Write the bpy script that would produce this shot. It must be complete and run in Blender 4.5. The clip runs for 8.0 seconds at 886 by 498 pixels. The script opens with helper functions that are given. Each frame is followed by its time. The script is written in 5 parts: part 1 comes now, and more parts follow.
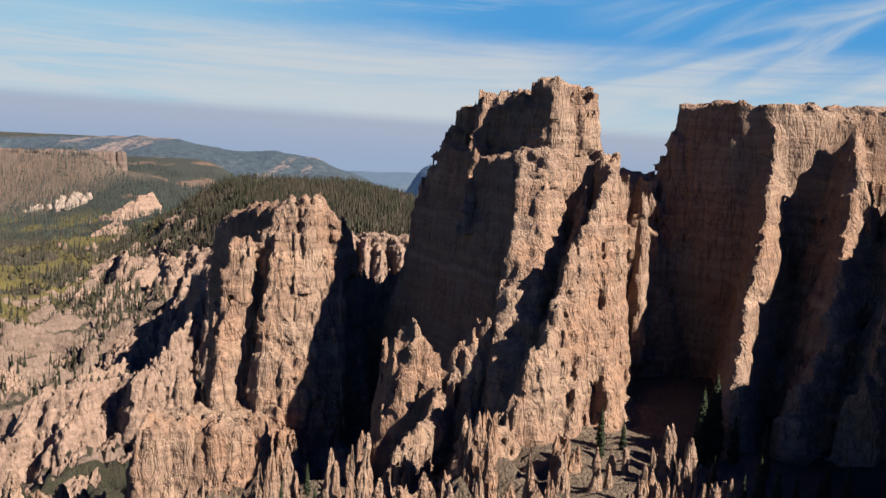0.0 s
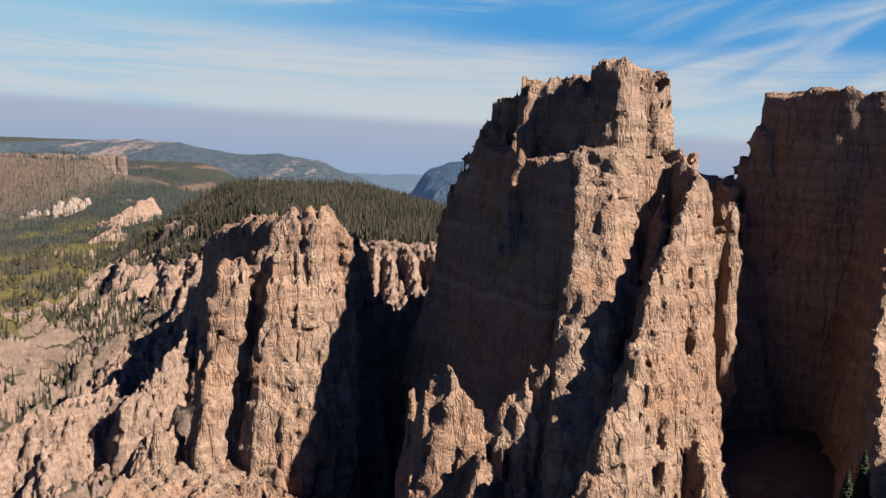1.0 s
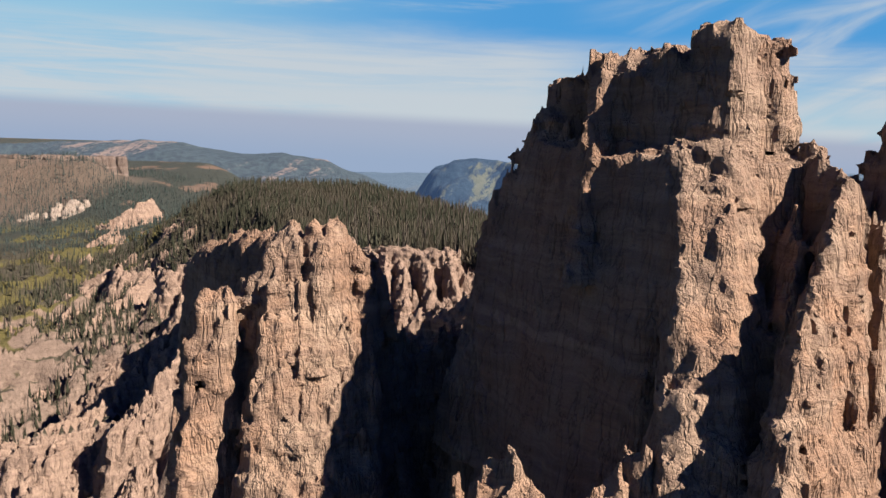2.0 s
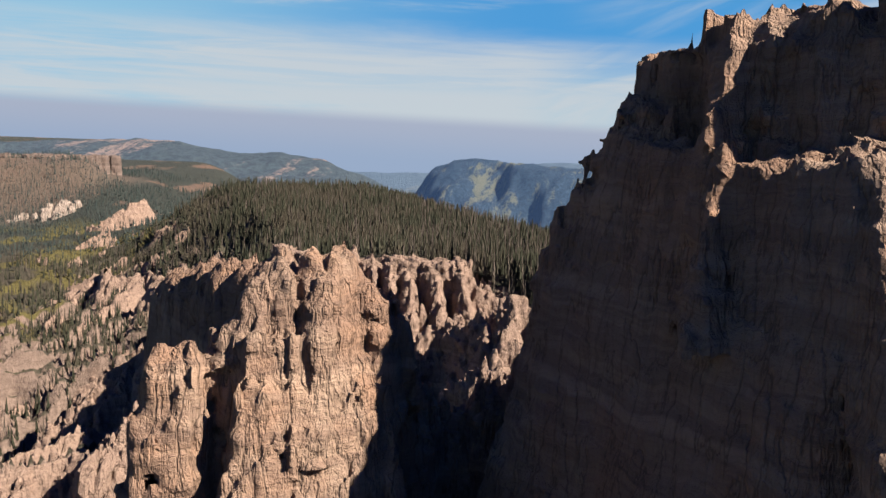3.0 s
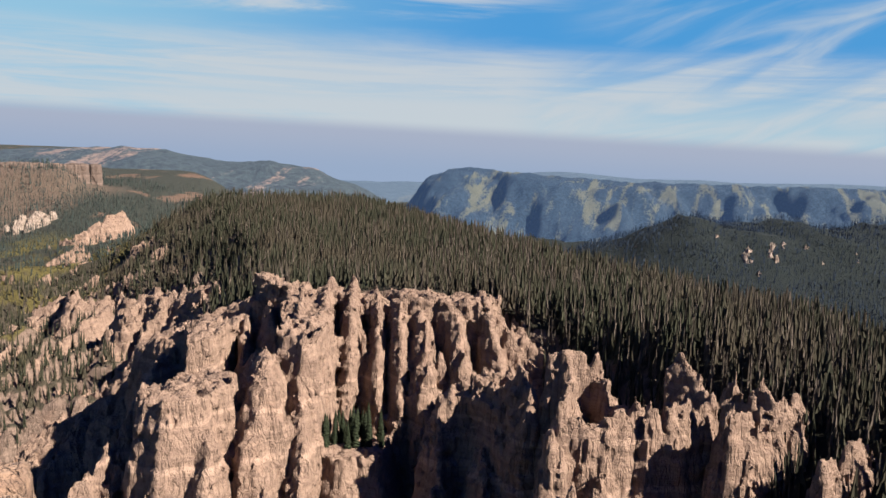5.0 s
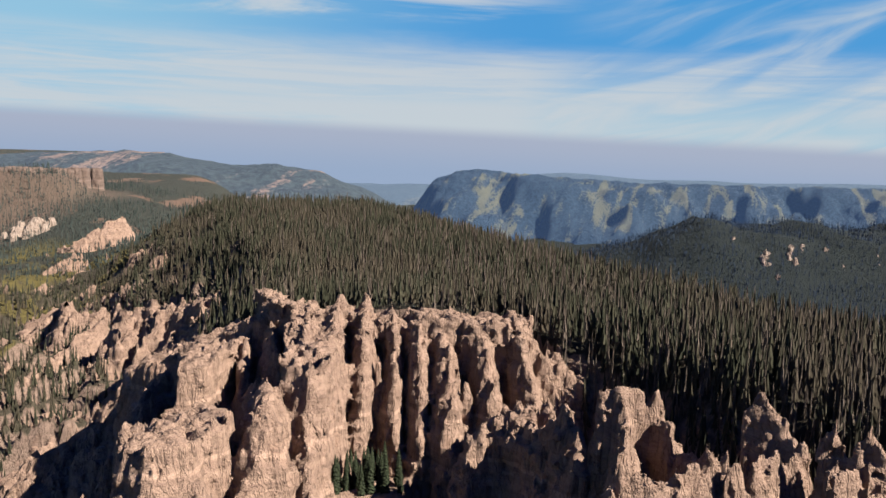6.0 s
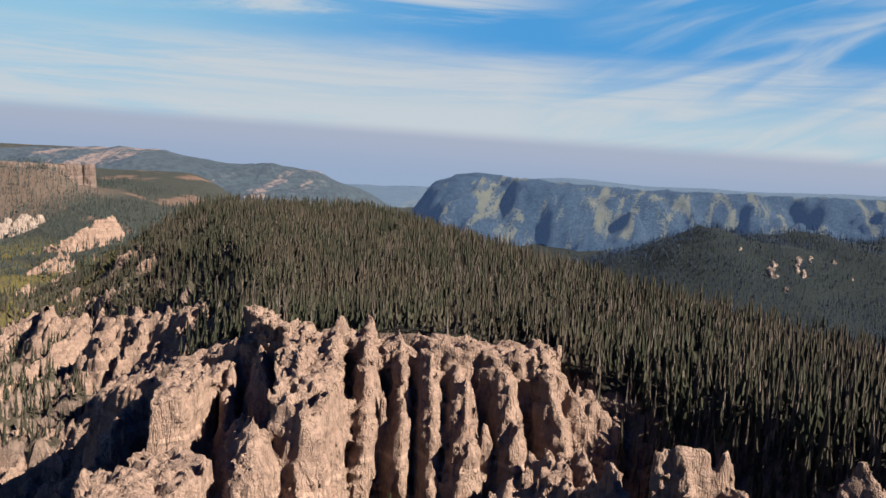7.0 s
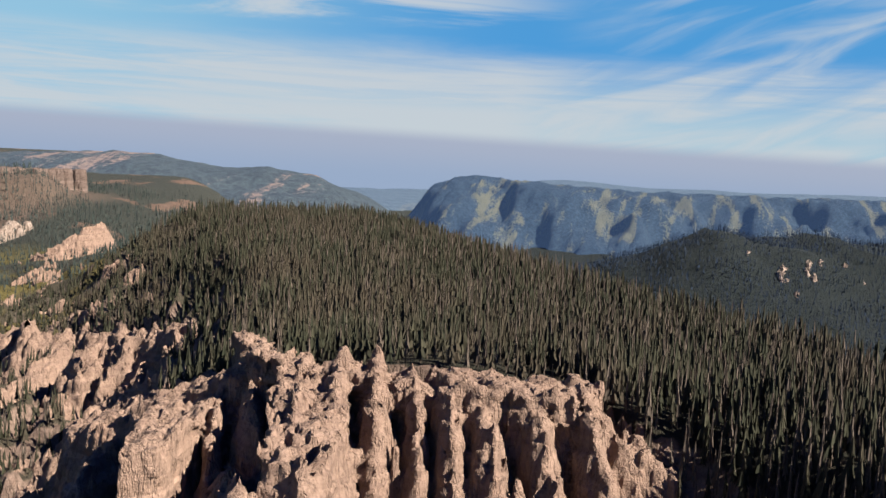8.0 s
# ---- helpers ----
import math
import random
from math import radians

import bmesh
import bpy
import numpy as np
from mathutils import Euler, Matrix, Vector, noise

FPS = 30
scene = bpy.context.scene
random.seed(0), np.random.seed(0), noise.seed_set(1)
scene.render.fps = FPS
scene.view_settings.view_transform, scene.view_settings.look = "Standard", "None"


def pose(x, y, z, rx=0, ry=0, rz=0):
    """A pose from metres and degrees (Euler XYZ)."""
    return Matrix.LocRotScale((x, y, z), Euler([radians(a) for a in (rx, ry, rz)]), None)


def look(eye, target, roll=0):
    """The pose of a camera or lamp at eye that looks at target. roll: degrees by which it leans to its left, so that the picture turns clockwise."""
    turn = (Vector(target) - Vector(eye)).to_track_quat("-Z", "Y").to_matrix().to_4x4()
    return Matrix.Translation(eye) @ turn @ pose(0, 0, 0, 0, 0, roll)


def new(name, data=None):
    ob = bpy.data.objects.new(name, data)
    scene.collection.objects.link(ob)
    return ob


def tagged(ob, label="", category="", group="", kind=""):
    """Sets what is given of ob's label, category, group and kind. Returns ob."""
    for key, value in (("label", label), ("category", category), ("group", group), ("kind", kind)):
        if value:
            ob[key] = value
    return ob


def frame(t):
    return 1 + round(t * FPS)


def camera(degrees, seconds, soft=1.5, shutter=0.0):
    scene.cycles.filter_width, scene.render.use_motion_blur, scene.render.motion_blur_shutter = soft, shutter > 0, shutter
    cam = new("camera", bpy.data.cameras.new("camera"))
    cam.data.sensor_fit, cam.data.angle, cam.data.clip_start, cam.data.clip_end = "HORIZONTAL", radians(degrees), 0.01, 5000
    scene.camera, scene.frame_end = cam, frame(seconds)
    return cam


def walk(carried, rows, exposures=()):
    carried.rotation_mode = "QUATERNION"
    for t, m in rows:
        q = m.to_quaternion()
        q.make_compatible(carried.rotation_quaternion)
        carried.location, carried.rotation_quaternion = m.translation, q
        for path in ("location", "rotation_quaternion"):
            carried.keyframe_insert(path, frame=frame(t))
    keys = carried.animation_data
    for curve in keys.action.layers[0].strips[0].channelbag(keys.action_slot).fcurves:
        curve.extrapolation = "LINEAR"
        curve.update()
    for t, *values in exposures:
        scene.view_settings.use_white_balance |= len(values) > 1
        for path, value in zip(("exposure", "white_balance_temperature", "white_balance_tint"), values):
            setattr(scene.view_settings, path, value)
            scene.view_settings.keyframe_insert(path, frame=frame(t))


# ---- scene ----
cam = camera(51.3, 8.0)
METRES, EYE, TILT, LEAN, TURN = 300.0, 100.0, -7.2, -2.5, 0.0
ROWS = [
    (0.0, 0.0, 0.0, 0.0, -0.0, 0.0, -0.0),
    (0.5, -0.0093, 0.0605, 0.0063, 0.03, 0.12, -0.15),
    (1.0, -0.0186, 0.1219, 0.0129, 0.25, 0.1, 0.42),
    (1.5, -0.0279, 0.1849, 0.0193, 0.6, -0.03, 0.94),
    (3.0, -0.0551, 0.3688, 0.04, 0.42, -0.04, 0.69),
    (3.5, -0.0643, 0.4308, 0.0467, 0.24, 0.12, 1.03),
    (4.0, -0.0735, 0.4938, 0.0536, -0.0, 0.22, 0.95),
    (4.5, -0.0829, 0.5568, 0.0611, -0.28, 0.36, 0.58),
    (6.0, -0.1099, 0.7414, 0.0824, 0.21, 0.59, 1.01),
    (6.5, -0.1188, 0.8015, 0.09, 0.22, 0.65, 0.44),
    (7.0, -0.1282, 0.8617, 0.0977, -0.04, 0.74, -0.07),
    (7.5, -0.137, 0.9217, 0.1052, -0.23, 0.82, -0.02),
    (8.0, -0.1459, 0.9829, 0.1124, -0.21, 0.89, 0.23),
]
walk(cam, [(t, pose(0, 0, EYE, TILT, LEAN, TURN) @ pose(METRES * x, METRES * y, METRES * z, 90 + pitch, roll, yaw)) for t, x, y, z, yaw, pitch, roll in ROWS])

# ---------------------------------------------------------------- world, sun
SUN_AZ, SUN_EL = 117.0, 38.0          # clockwise from +y, above the horizon
SUN_DIR = Vector((math.sin(radians(SUN_AZ)) * math.cos(radians(SUN_EL)),
                  math.cos(radians(SUN_AZ)) * math.cos(radians(SUN_EL)), math.sin(radians(SUN_EL))))


def nodes_of(idblock):
    idblock.use_nodes = True
    tree = idblock.node_tree
    tree.nodes.clear()
    return tree


class Graph:
    """Short hand for building node trees."""

    def __init__(self, tree):
        self.tree = tree

    def node(self, kind, **settings):
        n = self.tree.nodes.new(kind)
        for key, value in settings.items():
            setattr(n, key, value)
        return n

    def put(self, socket, value):
        if isinstance(value, bpy.types.NodeSocket):
            self.tree.links.new(value, socket)
        else:
            socket.default_value = value

    def math(self, op, a, b=0.0, c=0.0, clamp=False):
        n = self.node("ShaderNodeMath", operation=op, use_clamp=clamp)
        for s, v in zip(n.inputs, (a, b, c)):
            self.put(s, v)
        return n.outputs[0]

    def vec(self, op, a, b=(0, 0, 0)):
        n = self.node("ShaderNodeVectorMath", operation=op)
        self.put(n.inputs[0], a)
        self.put(n.inputs[1], b)
        return n.outputs[0]

    def xyz(self, x, y, z):
        n = self.node("ShaderNodeCombineXYZ")
        for s, v in zip(n.inputs, (x, y, z)):
            self.put(s, v)
        return n.outputs[0]

    def split(self, v):
        n = self.node("ShaderNodeSeparateXYZ")
        self.put(n.inputs[0], v)
        return n.outputs

    def noise(self, v, scale, detail=4.0, rough=0.55, distort=0.0):
        n = self.node("ShaderNodeTexNoise")
        self.put(n.inputs["Vector"], v)
        for k, x in (("Scale", scale), ("Detail", detail), ("Roughness", rough), ("Distortion", distort)):
            self.put(n.inputs[k], x)
        return n.outputs["Fac"]

    def span(self, v, a, b, lo=0.0, hi=1.0, smooth=True):
        n = self.node("ShaderNodeMapRange", interpolation_type="SMOOTHSTEP" if smooth else "LINEAR")
        for s, x in zip(n.inputs, (v, a, b, lo, hi)):
            self.put(s, x)
        return n.outputs[0]

    def mix(self, f, a, b, blend="MIX"):
        n = self.node("ShaderNodeMix", data_type="RGBA", blend_type=blend)
        self.put(n.inputs[0], f)
        for s, x in ((n.inputs[6], a), (n.inputs[7], b)):
            self.put(s, x if isinstance(x, bpy.types.NodeSocket) else (*x, 1.0))
        return n.outputs[2]


def make_world():
    world = bpy.data.worlds.new("sky")
    scene.world = world
    g = Graph(nodes_of(world))
    sky = g.node("ShaderNodeTexSky", sky_type="NISHITA", sun_disc=False, sun_elevation=radians(SUN_EL),
                 sun_rotation=radians(SUN_AZ), altitude=2800.0, air_density=1.0, dust_density=1.2, ozone_density=2.0)
    way = g.node("ShaderNodeTexCoord").outputs["Generated"]
    x, y, z = g.split(way)
    flat = g.math("SQRT", g.math("ADD", g.math("MULTIPLY", x, x), g.math("MULTIPLY", y, y)))
    el = g.math("DIVIDE", z, flat)                       # tangent of the elevation
    az = g.math("ARCTAN2", x, y)                         # clockwise from +y
    # long thin cirrus: the streaks lie almost flat and lean a little
    lean = g.math("ADD", el, g.math("MULTIPLY", az, 0.012))
    soft = g.noise(g.xyz(g.math("MULTIPLY", az, 2.6), g.math("MULTIPLY", lean, 20.0), 3.1), 1.0, 6.0, 0.6, 0.5)
    thin = g.noise(g.xyz(g.math("MULTIPLY", az, 4.0), g.math("MULTIPLY", lean, 75.0), 7.7), 1.0, 6.0, 0.62, 0.9)
    hook = g.noise(g.xyz(g.math("MULTIPLY", az, 5.0), g.math("ADD", g.math("MULTIPLY", el, 24.0), g.math("MULTIPLY", az, -7.0)), 2.6), 1.0, 5.0, 0.52, 0.9)
    edge = g.math("ADD", lean, g.math("MULTIPLY", g.math("SUBTRACT", soft, 0.5), 0.05))
    bank = g.math("MULTIPLY", g.span(edge, 0.116, 0.076), g.span(g.math("ADD", g.math("ADD", soft, g.math("MULTIPLY", thin, 0.6)), g.span(az, -0.40, 0.0, 0.10, 0.34)), 0.62, 1.06, 0.10, 0.92))
    upper = g.math("MULTIPLY", g.math("MULTIPLY", g.span(edge, 0.118, 0.138), g.span(soft, 0.40, 0.58)), g.span(az, 0.20, -0.02, 0.0, 0.85))
    wisp = g.math("MULTIPLY", g.math("MULTIPLY", g.span(az, 0.10, 0.28), g.span(hook, 0.36, 0.80)), 0.85)
    bank = g.math("MULTIPLY", bank, g.math("MAXIMUM", g.span(az, 0.26, 0.06), g.span(hook, 0.34, 0.62, 0.45, 1.0)))
    bank = g.math("MULTIPLY", bank, g.math("MAXIMUM", g.span(el, 0.075, 0.035), g.span(thin, 0.36, 0.60, 0.74, 1.0)))
    cloud = g.math("MULTIPLY", g.math("MAXIMUM", bank, g.math("MAXIMUM", upper, wisp)), g.math("MULTIPLY", g.span(el, 0.45, 0.2), g.span(g.math("ABSOLUTE", az), 1.5, 0.7)))
    clear = g.mix(g.math("MULTIPLY", g.span(az, -0.42, 0.10), g.span(lean, 0.02, 0.10)), (2.3, 4.2, 4.9), (0.60, 2.5, 4.7))
    base = g.mix(g.span(el, 0.45, 0.2, 0.0, 0.85), g.mix(1.0, sky.outputs[0], (0.085, 0.27, 0.86), "MULTIPLY"), clear)
    tint = g.mix(cloud, base, (4.0, 4.35, 4.65))
    # smoke layer that hides the far plain
    smoke_level = g.math("ADD", el, g.math("MULTIPLY", az, 0.025))
    haze = g.span(smoke_level, 0.020, 0.004)
    low = g.span(smoke_level, 0.012, -0.04)
    smoke = g.mix(low, (2.75, 3.1, 3.95), (2.2, 2.85, 4.0))
    out = g.mix(haze, tint, smoke)
    bg = g.node("ShaderNodeBackground")
    g.put(bg.inputs[0], out)
    bg.inputs[1].default_value = 0.0355
    g.tree.links.new(bg.outputs[0], g.node("ShaderNodeOutputWorld").inputs[0])


make_world()
sun = new("sun", bpy.data.lights.new("sun", "SUN"))
sun.data.energy, sun.data.angle, sun.data.color = 5.0, radians(0.53), (1.0, 0.92, 0.81)
sun.matrix_world = look(SUN_DIR * 50 + Vector((0, 0, 300)), Vector((0, 0, 300)))
scene.view_settings.exposure = 2.02


# ---------------------------------------------------------------- materials
def material(name):
    mat = bpy.data.materials.new(name)
    return mat, Graph(nodes_of(mat))


def finish(g, colour, rough, height=None, depth=0.3, strength=1.0, haze_glow=None):
    s = g.node("ShaderNodeBsdfPrincipled")
    g.put(s.inputs["Base Color"], colour if isinstance(colour, bpy.types.NodeSocket) else (*colour, 1.0))
    g.put(s.inputs["Roughness"], rough)
    g.put(s.inputs["Specular IOR Level"], 0.15)
    if height is not None:
        b = g.node("ShaderNodeBump")
        b.inputs["Strength"].default_value, b.inputs["Distance"].default_value = strength, depth
        g.put(b.inputs["Height"], height)
        g.put(s.inputs["Normal"], b.outputs[0])
    if haze_glow:
        s.inputs["Emission Color"].default_value = (*haze_glow[0], 1.0)
        s.inputs["Emission Strength"].default_value = haze_glow[1]
    g.tree.links.new(s.outputs[0], g.node("ShaderNodeOutputMaterial").inputs[0])


def rock_pattern(g, pale, warm, deep, warmth):
    """Colour and relief of layered volcanic tuff: level beds, upright cracks and water stains."""
    p = g.node("ShaderNodeNewGeometry").outputs["Position"]
    x, y, z = g.split(p)
    broad = g.noise(p, 0.045, 3.0)
    patch = g.noise(g.xyz(x, y, g.math("MULTIPLY", z, 0.5)), 0.19, 5.0, 0.6)
    wob = g.math("ADD", z, g.math("MULTIPLY", g.noise(p, 0.12, 4.0, 0.6), 4.5))
    beds = g.noise(g.xyz(g.math("MULTIPLY", x, 0.03), g.math("MULTIPLY", y, 0.03), wob), 0.55, 6.0, 0.68)
    fine_beds = g.noise(g.xyz(g.math("MULTIPLY", x, 0.12), g.math("MULTIPLY", y, 0.12), wob), 2.4, 4.0, 0.65)
    streak = g.noise(g.xyz(x, y, g.math("MULTIPLY", z, 0.12)), 0.7, 5.0, 0.65)
    grit = g.noise(p, 2.2, 5.0, 0.7)
    c = g.mix(g.span(g.math("ADD", g.math("MULTIPLY", broad, 0.6), g.math("MULTIPLY", patch, 0.4)), 0.62 - warmth * 0.3, 0.78 - warmth * 0.3), pale, warm)
    c = g.mix(g.span(beds, 0.42, 0.60, 0.0, 0.6), c, deep)
    c = g.mix(g.span(beds, 0.42, 0.30, 0.0, 0.35), c, tuple(min(1.0, v * 1.25) for v in pale))
    c = g.mix(g.span(streak, 0.54, 0.72, 0.0, 0.4), c, tuple(v * 0.55 for v in deep))
    c = g.mix(g.span(grit, 0.35, 0.75, 0.0, 0.30), c, tuple(v * 0.8 for v in warm))
    loose = g.span(patch, 0.35, 0.65)
    c = g.mix(g.math("MULTIPLY", loose, g.span(fine_beds, 0.52, 0.64, 0.0, 0.48)), c, tuple(v * 0.8 for v in deep))
    c = g.mix(g.math("MULTIPLY", loose, g.span(fine_beds, 0.44, 0.32, 0.0, 0.36)), c, tuple(min(1.0, v * 1.3) for v in pale))
    level = g.math("ADD", z, g.math("MULTIPLY", g.noise(p, 0.03, 4.0, 0.6), 7.0))
    for at, half in ((9.0, 0.7), (21.5, 0.4), (76.0, 0.45)):
        seam = g.span(g.math("ABSOLUTE", g.math("SUBTRACT", level, at)), half, half * 1.8, 0.5 if at < 50 else 0.25, 0.0)
        c = g.mix(seam, c, tuple(min(1.0, v * 1.55) for v in pale))
    crack = g.math("ABSOLUTE", g.math("SUBTRACT", g.noise(g.xyz(x, y, g.math("MULTIPLY", z, 0.22)), 0.42, 4.0), 0.5))
    split = g.math("ABSOLUTE", g.math("SUBTRACT", g.noise(g.xyz(x, y, g.math("MULTIPLY", z, 0.16)), 1.1, 3.0, 0.6), 0.5))
    c = g.mix(g.span(crack, 0.016, 0.004, 0.0, 0.4), c, tuple(v * 0.22 for v in deep))
    c = g.mix(g.span(split, 0.012, 0.003, 0.0, 0.15), c, tuple(v * 0.3 for v in deep))
    h = g.math("ADD", g.math("MULTIPLY", g.span(crack, 0.0, 0.05), 0.55), g.math("MULTIPLY", fine_beds, 0.6))
    h = g.math("ADD", h, g.math("MULTIPLY", g.span(split, 0.0, 0.05), 0.2))
    h = g.math("ADD", h, g.math("MULTIPLY", beds, 0.5))
    h = g.math("ADD", h, g.math("MULTIPLY", grit, 0.65))
    h = g.math("ADD", h, g.math("MULTIPLY", streak, 0.3))
    return c, h


def rock_material(name, pale, warm, deep, warmth=0.5):
    mat, g = material(name)
    c, h = rock_pattern(g, pale, warm, deep, warmth)
    finish(g, c, 0.92, h, 0.62, 1.0)
    return mat


TUFF = ((0.219, 0.150, 0.108), (0.215, 0.125, 0.081), (0.127, 0.081, 0.061))
PALE_TUFF = ((0.210, 0.142, 0.107), (0.198, 0.122, 0.086), (0.141, 0.093, 0.071))
ROCK = rock_material("tuff", *TUFF, 0.65)
# Bluff rock is muted in colour in place of haze.
BLUFF = rock_material("hazed_bluff", (0.118, 0.085, 0.070), (0.105, 0.072, 0.057), (0.068, 0.050, 0.042))
# Outcrop rock is greyed for haze in the same way.
OUTCROP = rock_material("hazed_outcrop", (0.243, 0.191, 0.158), (0.225, 0.167, 0.131), (0.153, 0.117, 0.095))
ROCK_PALE = rock_material("pale_tuff", *PALE_TUFF, 0.2)


DUSTY_TUFF = ((0.166, 0.117, 0.092), (0.155, 0.100, 0.075), (0.111, 0.078, 0.061))


def ground_material():
    mat, g = material("slope")
    geo = g.node("ShaderNodeNewGeometry")
    p = geo.outputs["Position"]
    x, y, z = g.split(p)
    up = g.split(geo.outputs["Normal"])[2]
    n1 = g.noise(p, 0.012, 5.0, 0.6)
    n2 = g.noise(p, 0.11, 5.0, 0.65)
    n3 = g.noise(p, 0.9, 4.0, 0.7)
    rock, relief = rock_pattern(g, *DUSTY_TUFF, 0.3)
    soil = g.mix(g.span(n2, 0.35, 0.65), (0.030, 0.025, 0.017), (0.017, 0.017, 0.011))
    grass = g.mix(n3, (0.112, 0.086, 0.028), (0.053, 0.049, 0.017))
    meadow = g.math("MULTIPLY", g.span(n1, 0.46, 0.56), g.math("MULTIPLY", g.span(x, -260.0, -360.0), g.span(y, 1380.0, 1250.0)))
    soil = g.mix(g.span(x, -118.0, -165.0, 0.0, 0.75), soil, g.mix(n2, (0.075, 0.058, 0.039), (0.041, 0.038, 0.027)))
    # Sand fades out below y 112 to cut bounce light, and past x 45.
    soil = g.mix(g.math("MULTIPLY", g.math("MULTIPLY", g.span(y, 340.0, 260.0, 0.0, 0.85), g.span(y, 88.0, 112.0)), g.span(x, 60.0, 45.0, 0.25, 1.0)), soil, g.mix(n3, (0.150, 0.109, 0.079), (0.090, 0.066, 0.048)))
    soft = g.mix(meadow, soil, grass)
    scrub = g.math("MULTIPLY", g.span(x, -520.0, -590.0), g.math("MULTIPLY", g.span(y, 1300.0, 1420.0, 0.0, 0.85), g.span(y, 1850.0, 1680.0)))
    # Distant ground as dark as its trees, with haze blue in the colour.
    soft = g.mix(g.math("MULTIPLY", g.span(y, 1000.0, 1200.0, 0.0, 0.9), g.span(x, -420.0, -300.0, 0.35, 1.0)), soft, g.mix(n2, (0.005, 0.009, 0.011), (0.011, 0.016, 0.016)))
    bare = g.math("MULTIPLY", g.span(g.noise(g.xyz(x, g.math("MULTIPLY", y, 0.5), 0.0), 0.009, 5.0, 0.6), 0.56, 0.62), g.math("MULTIPLY", g.span(x, -150.0, -300.0), g.span(y, 1350.0, 1500.0)))
    # Western distance lifted to grey-green, haze put into the ground colour.
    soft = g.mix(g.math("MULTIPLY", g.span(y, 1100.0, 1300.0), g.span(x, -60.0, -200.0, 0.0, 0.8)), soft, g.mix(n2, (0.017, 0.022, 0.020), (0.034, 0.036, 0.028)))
    soft = g.mix(bare, soft, g.mix(n2, (0.128, 0.075, 0.054), (0.075, 0.056, 0.041)))
    soft = g.mix(meadow, soft, grass)
    soft = g.mix(scrub, soft, g.mix(n2, (0.125, 0.084, 0.063), (0.072, 0.056, 0.043)))
    up = g.math("ADD", up, g.math("ADD", g.span(y, 620.0, 800.0, 0.0, 0.13), g.math("MULTIPLY", g.span(x, -8.0, 4.0), g.span(y, 515.0, 495.0, 0.0, 0.3))))
    steep = g.span(g.math("ADD", up, g.math("MULTIPLY", g.math("SUBTRACT", n2, 0.5), 0.5)), 0.93, 0.82)
    # woods masks valley and start ground, coloured dark to cut bounce light.
    dimmed_valley = g.math("MULTIPLY", g.span(x, -52.0, -70.0), g.span(y, 385.0, 350.0))
    woods = g.math("MAXIMUM", dimmed_valley, g.span(y, 100.0, 80.0))
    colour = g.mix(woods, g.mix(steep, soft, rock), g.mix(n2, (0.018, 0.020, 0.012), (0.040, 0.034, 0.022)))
    finish(g, colour, 0.95, relief, 0.9)
    return mat


GROUND = ground_material()


def foliage_material(name, a, b, c, share):
    mat, g = material(name)
    geo = g.node("ShaderNodeNewGeometry")
    p = geo.outputs["Position"]
    r = geo.outputs["Random Per Island"]
    col = g.mix(r, a, b)
    col = g.mix(g.span(g.noise(p, 0.02, 4.0, 0.7), 0.62 - share, 0.80 - share, 0.0, 0.7), col, c)
    col = g.mix(g.span(g.noise(p, 2.0, 3.0), 0.4, 0.7, 0.0, 0.5), col, tuple(v * 0.5 for v in a))
    finish(g, col, 0.85)
    return mat


NEEDLES = foliage_material("needles", (0.014, 0.016, 0.009), (0.032, 0.030, 0.018), (0.046, 0.034, 0.024), 0.18)
SPRUCE = foliage_material("spruce_needles", (0.0094, 0.0133, 0.0062), (0.0187, 0.0242, 0.0109), (0.0218, 0.0234, 0.0125), 0.0)
DEAD = foliage_material("dead_wood", (0.046, 0.036, 0.028), (0.092, 0.073, 0.058), (0.040, 0.031, 0.024), 0.0)
BARK = foliage_material("bark", (0.0546, 0.0406, 0.0296), (0.0780, 0.0624, 0.0468), (0.0429, 0.0328, 0.0250), 0.0)
# Haze over the distant hills is mixed into this needle colour as blue.
HAZED_NEEDLES = foliage_material("hazed_blue_needles", (0.006, 0.013, 0.028), (0.012, 0.022, 0.041), (0.024, 0.034, 0.040), 0.0)


# Needle colour greyed and lifted in place of haze beyond the valley.
HAZED_GREY_NEEDLES = foliage_material("hazed_grey_needles", (0.0156, 0.0218, 0.0203), (0.0281, 0.0359, 0.0312), (0.0359, 0.0390, 0.0312), 0.0)


def far_material(name, forest, bare, haze_glow, share, scale):
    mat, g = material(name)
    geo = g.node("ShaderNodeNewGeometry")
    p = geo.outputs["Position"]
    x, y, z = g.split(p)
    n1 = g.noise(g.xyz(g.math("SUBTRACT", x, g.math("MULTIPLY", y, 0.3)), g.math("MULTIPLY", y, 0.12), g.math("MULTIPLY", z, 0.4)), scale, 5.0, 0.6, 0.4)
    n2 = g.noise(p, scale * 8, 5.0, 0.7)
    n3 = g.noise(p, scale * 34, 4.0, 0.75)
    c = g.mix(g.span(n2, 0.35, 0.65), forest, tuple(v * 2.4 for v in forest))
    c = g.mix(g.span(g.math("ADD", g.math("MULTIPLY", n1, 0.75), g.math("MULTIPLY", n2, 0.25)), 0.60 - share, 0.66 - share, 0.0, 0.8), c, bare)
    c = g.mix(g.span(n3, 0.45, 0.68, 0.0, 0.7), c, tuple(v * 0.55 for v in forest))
    finish(g, c, 0.95, g.math("ADD", n3, n2), 14.0, 0.8, haze_glow)
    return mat


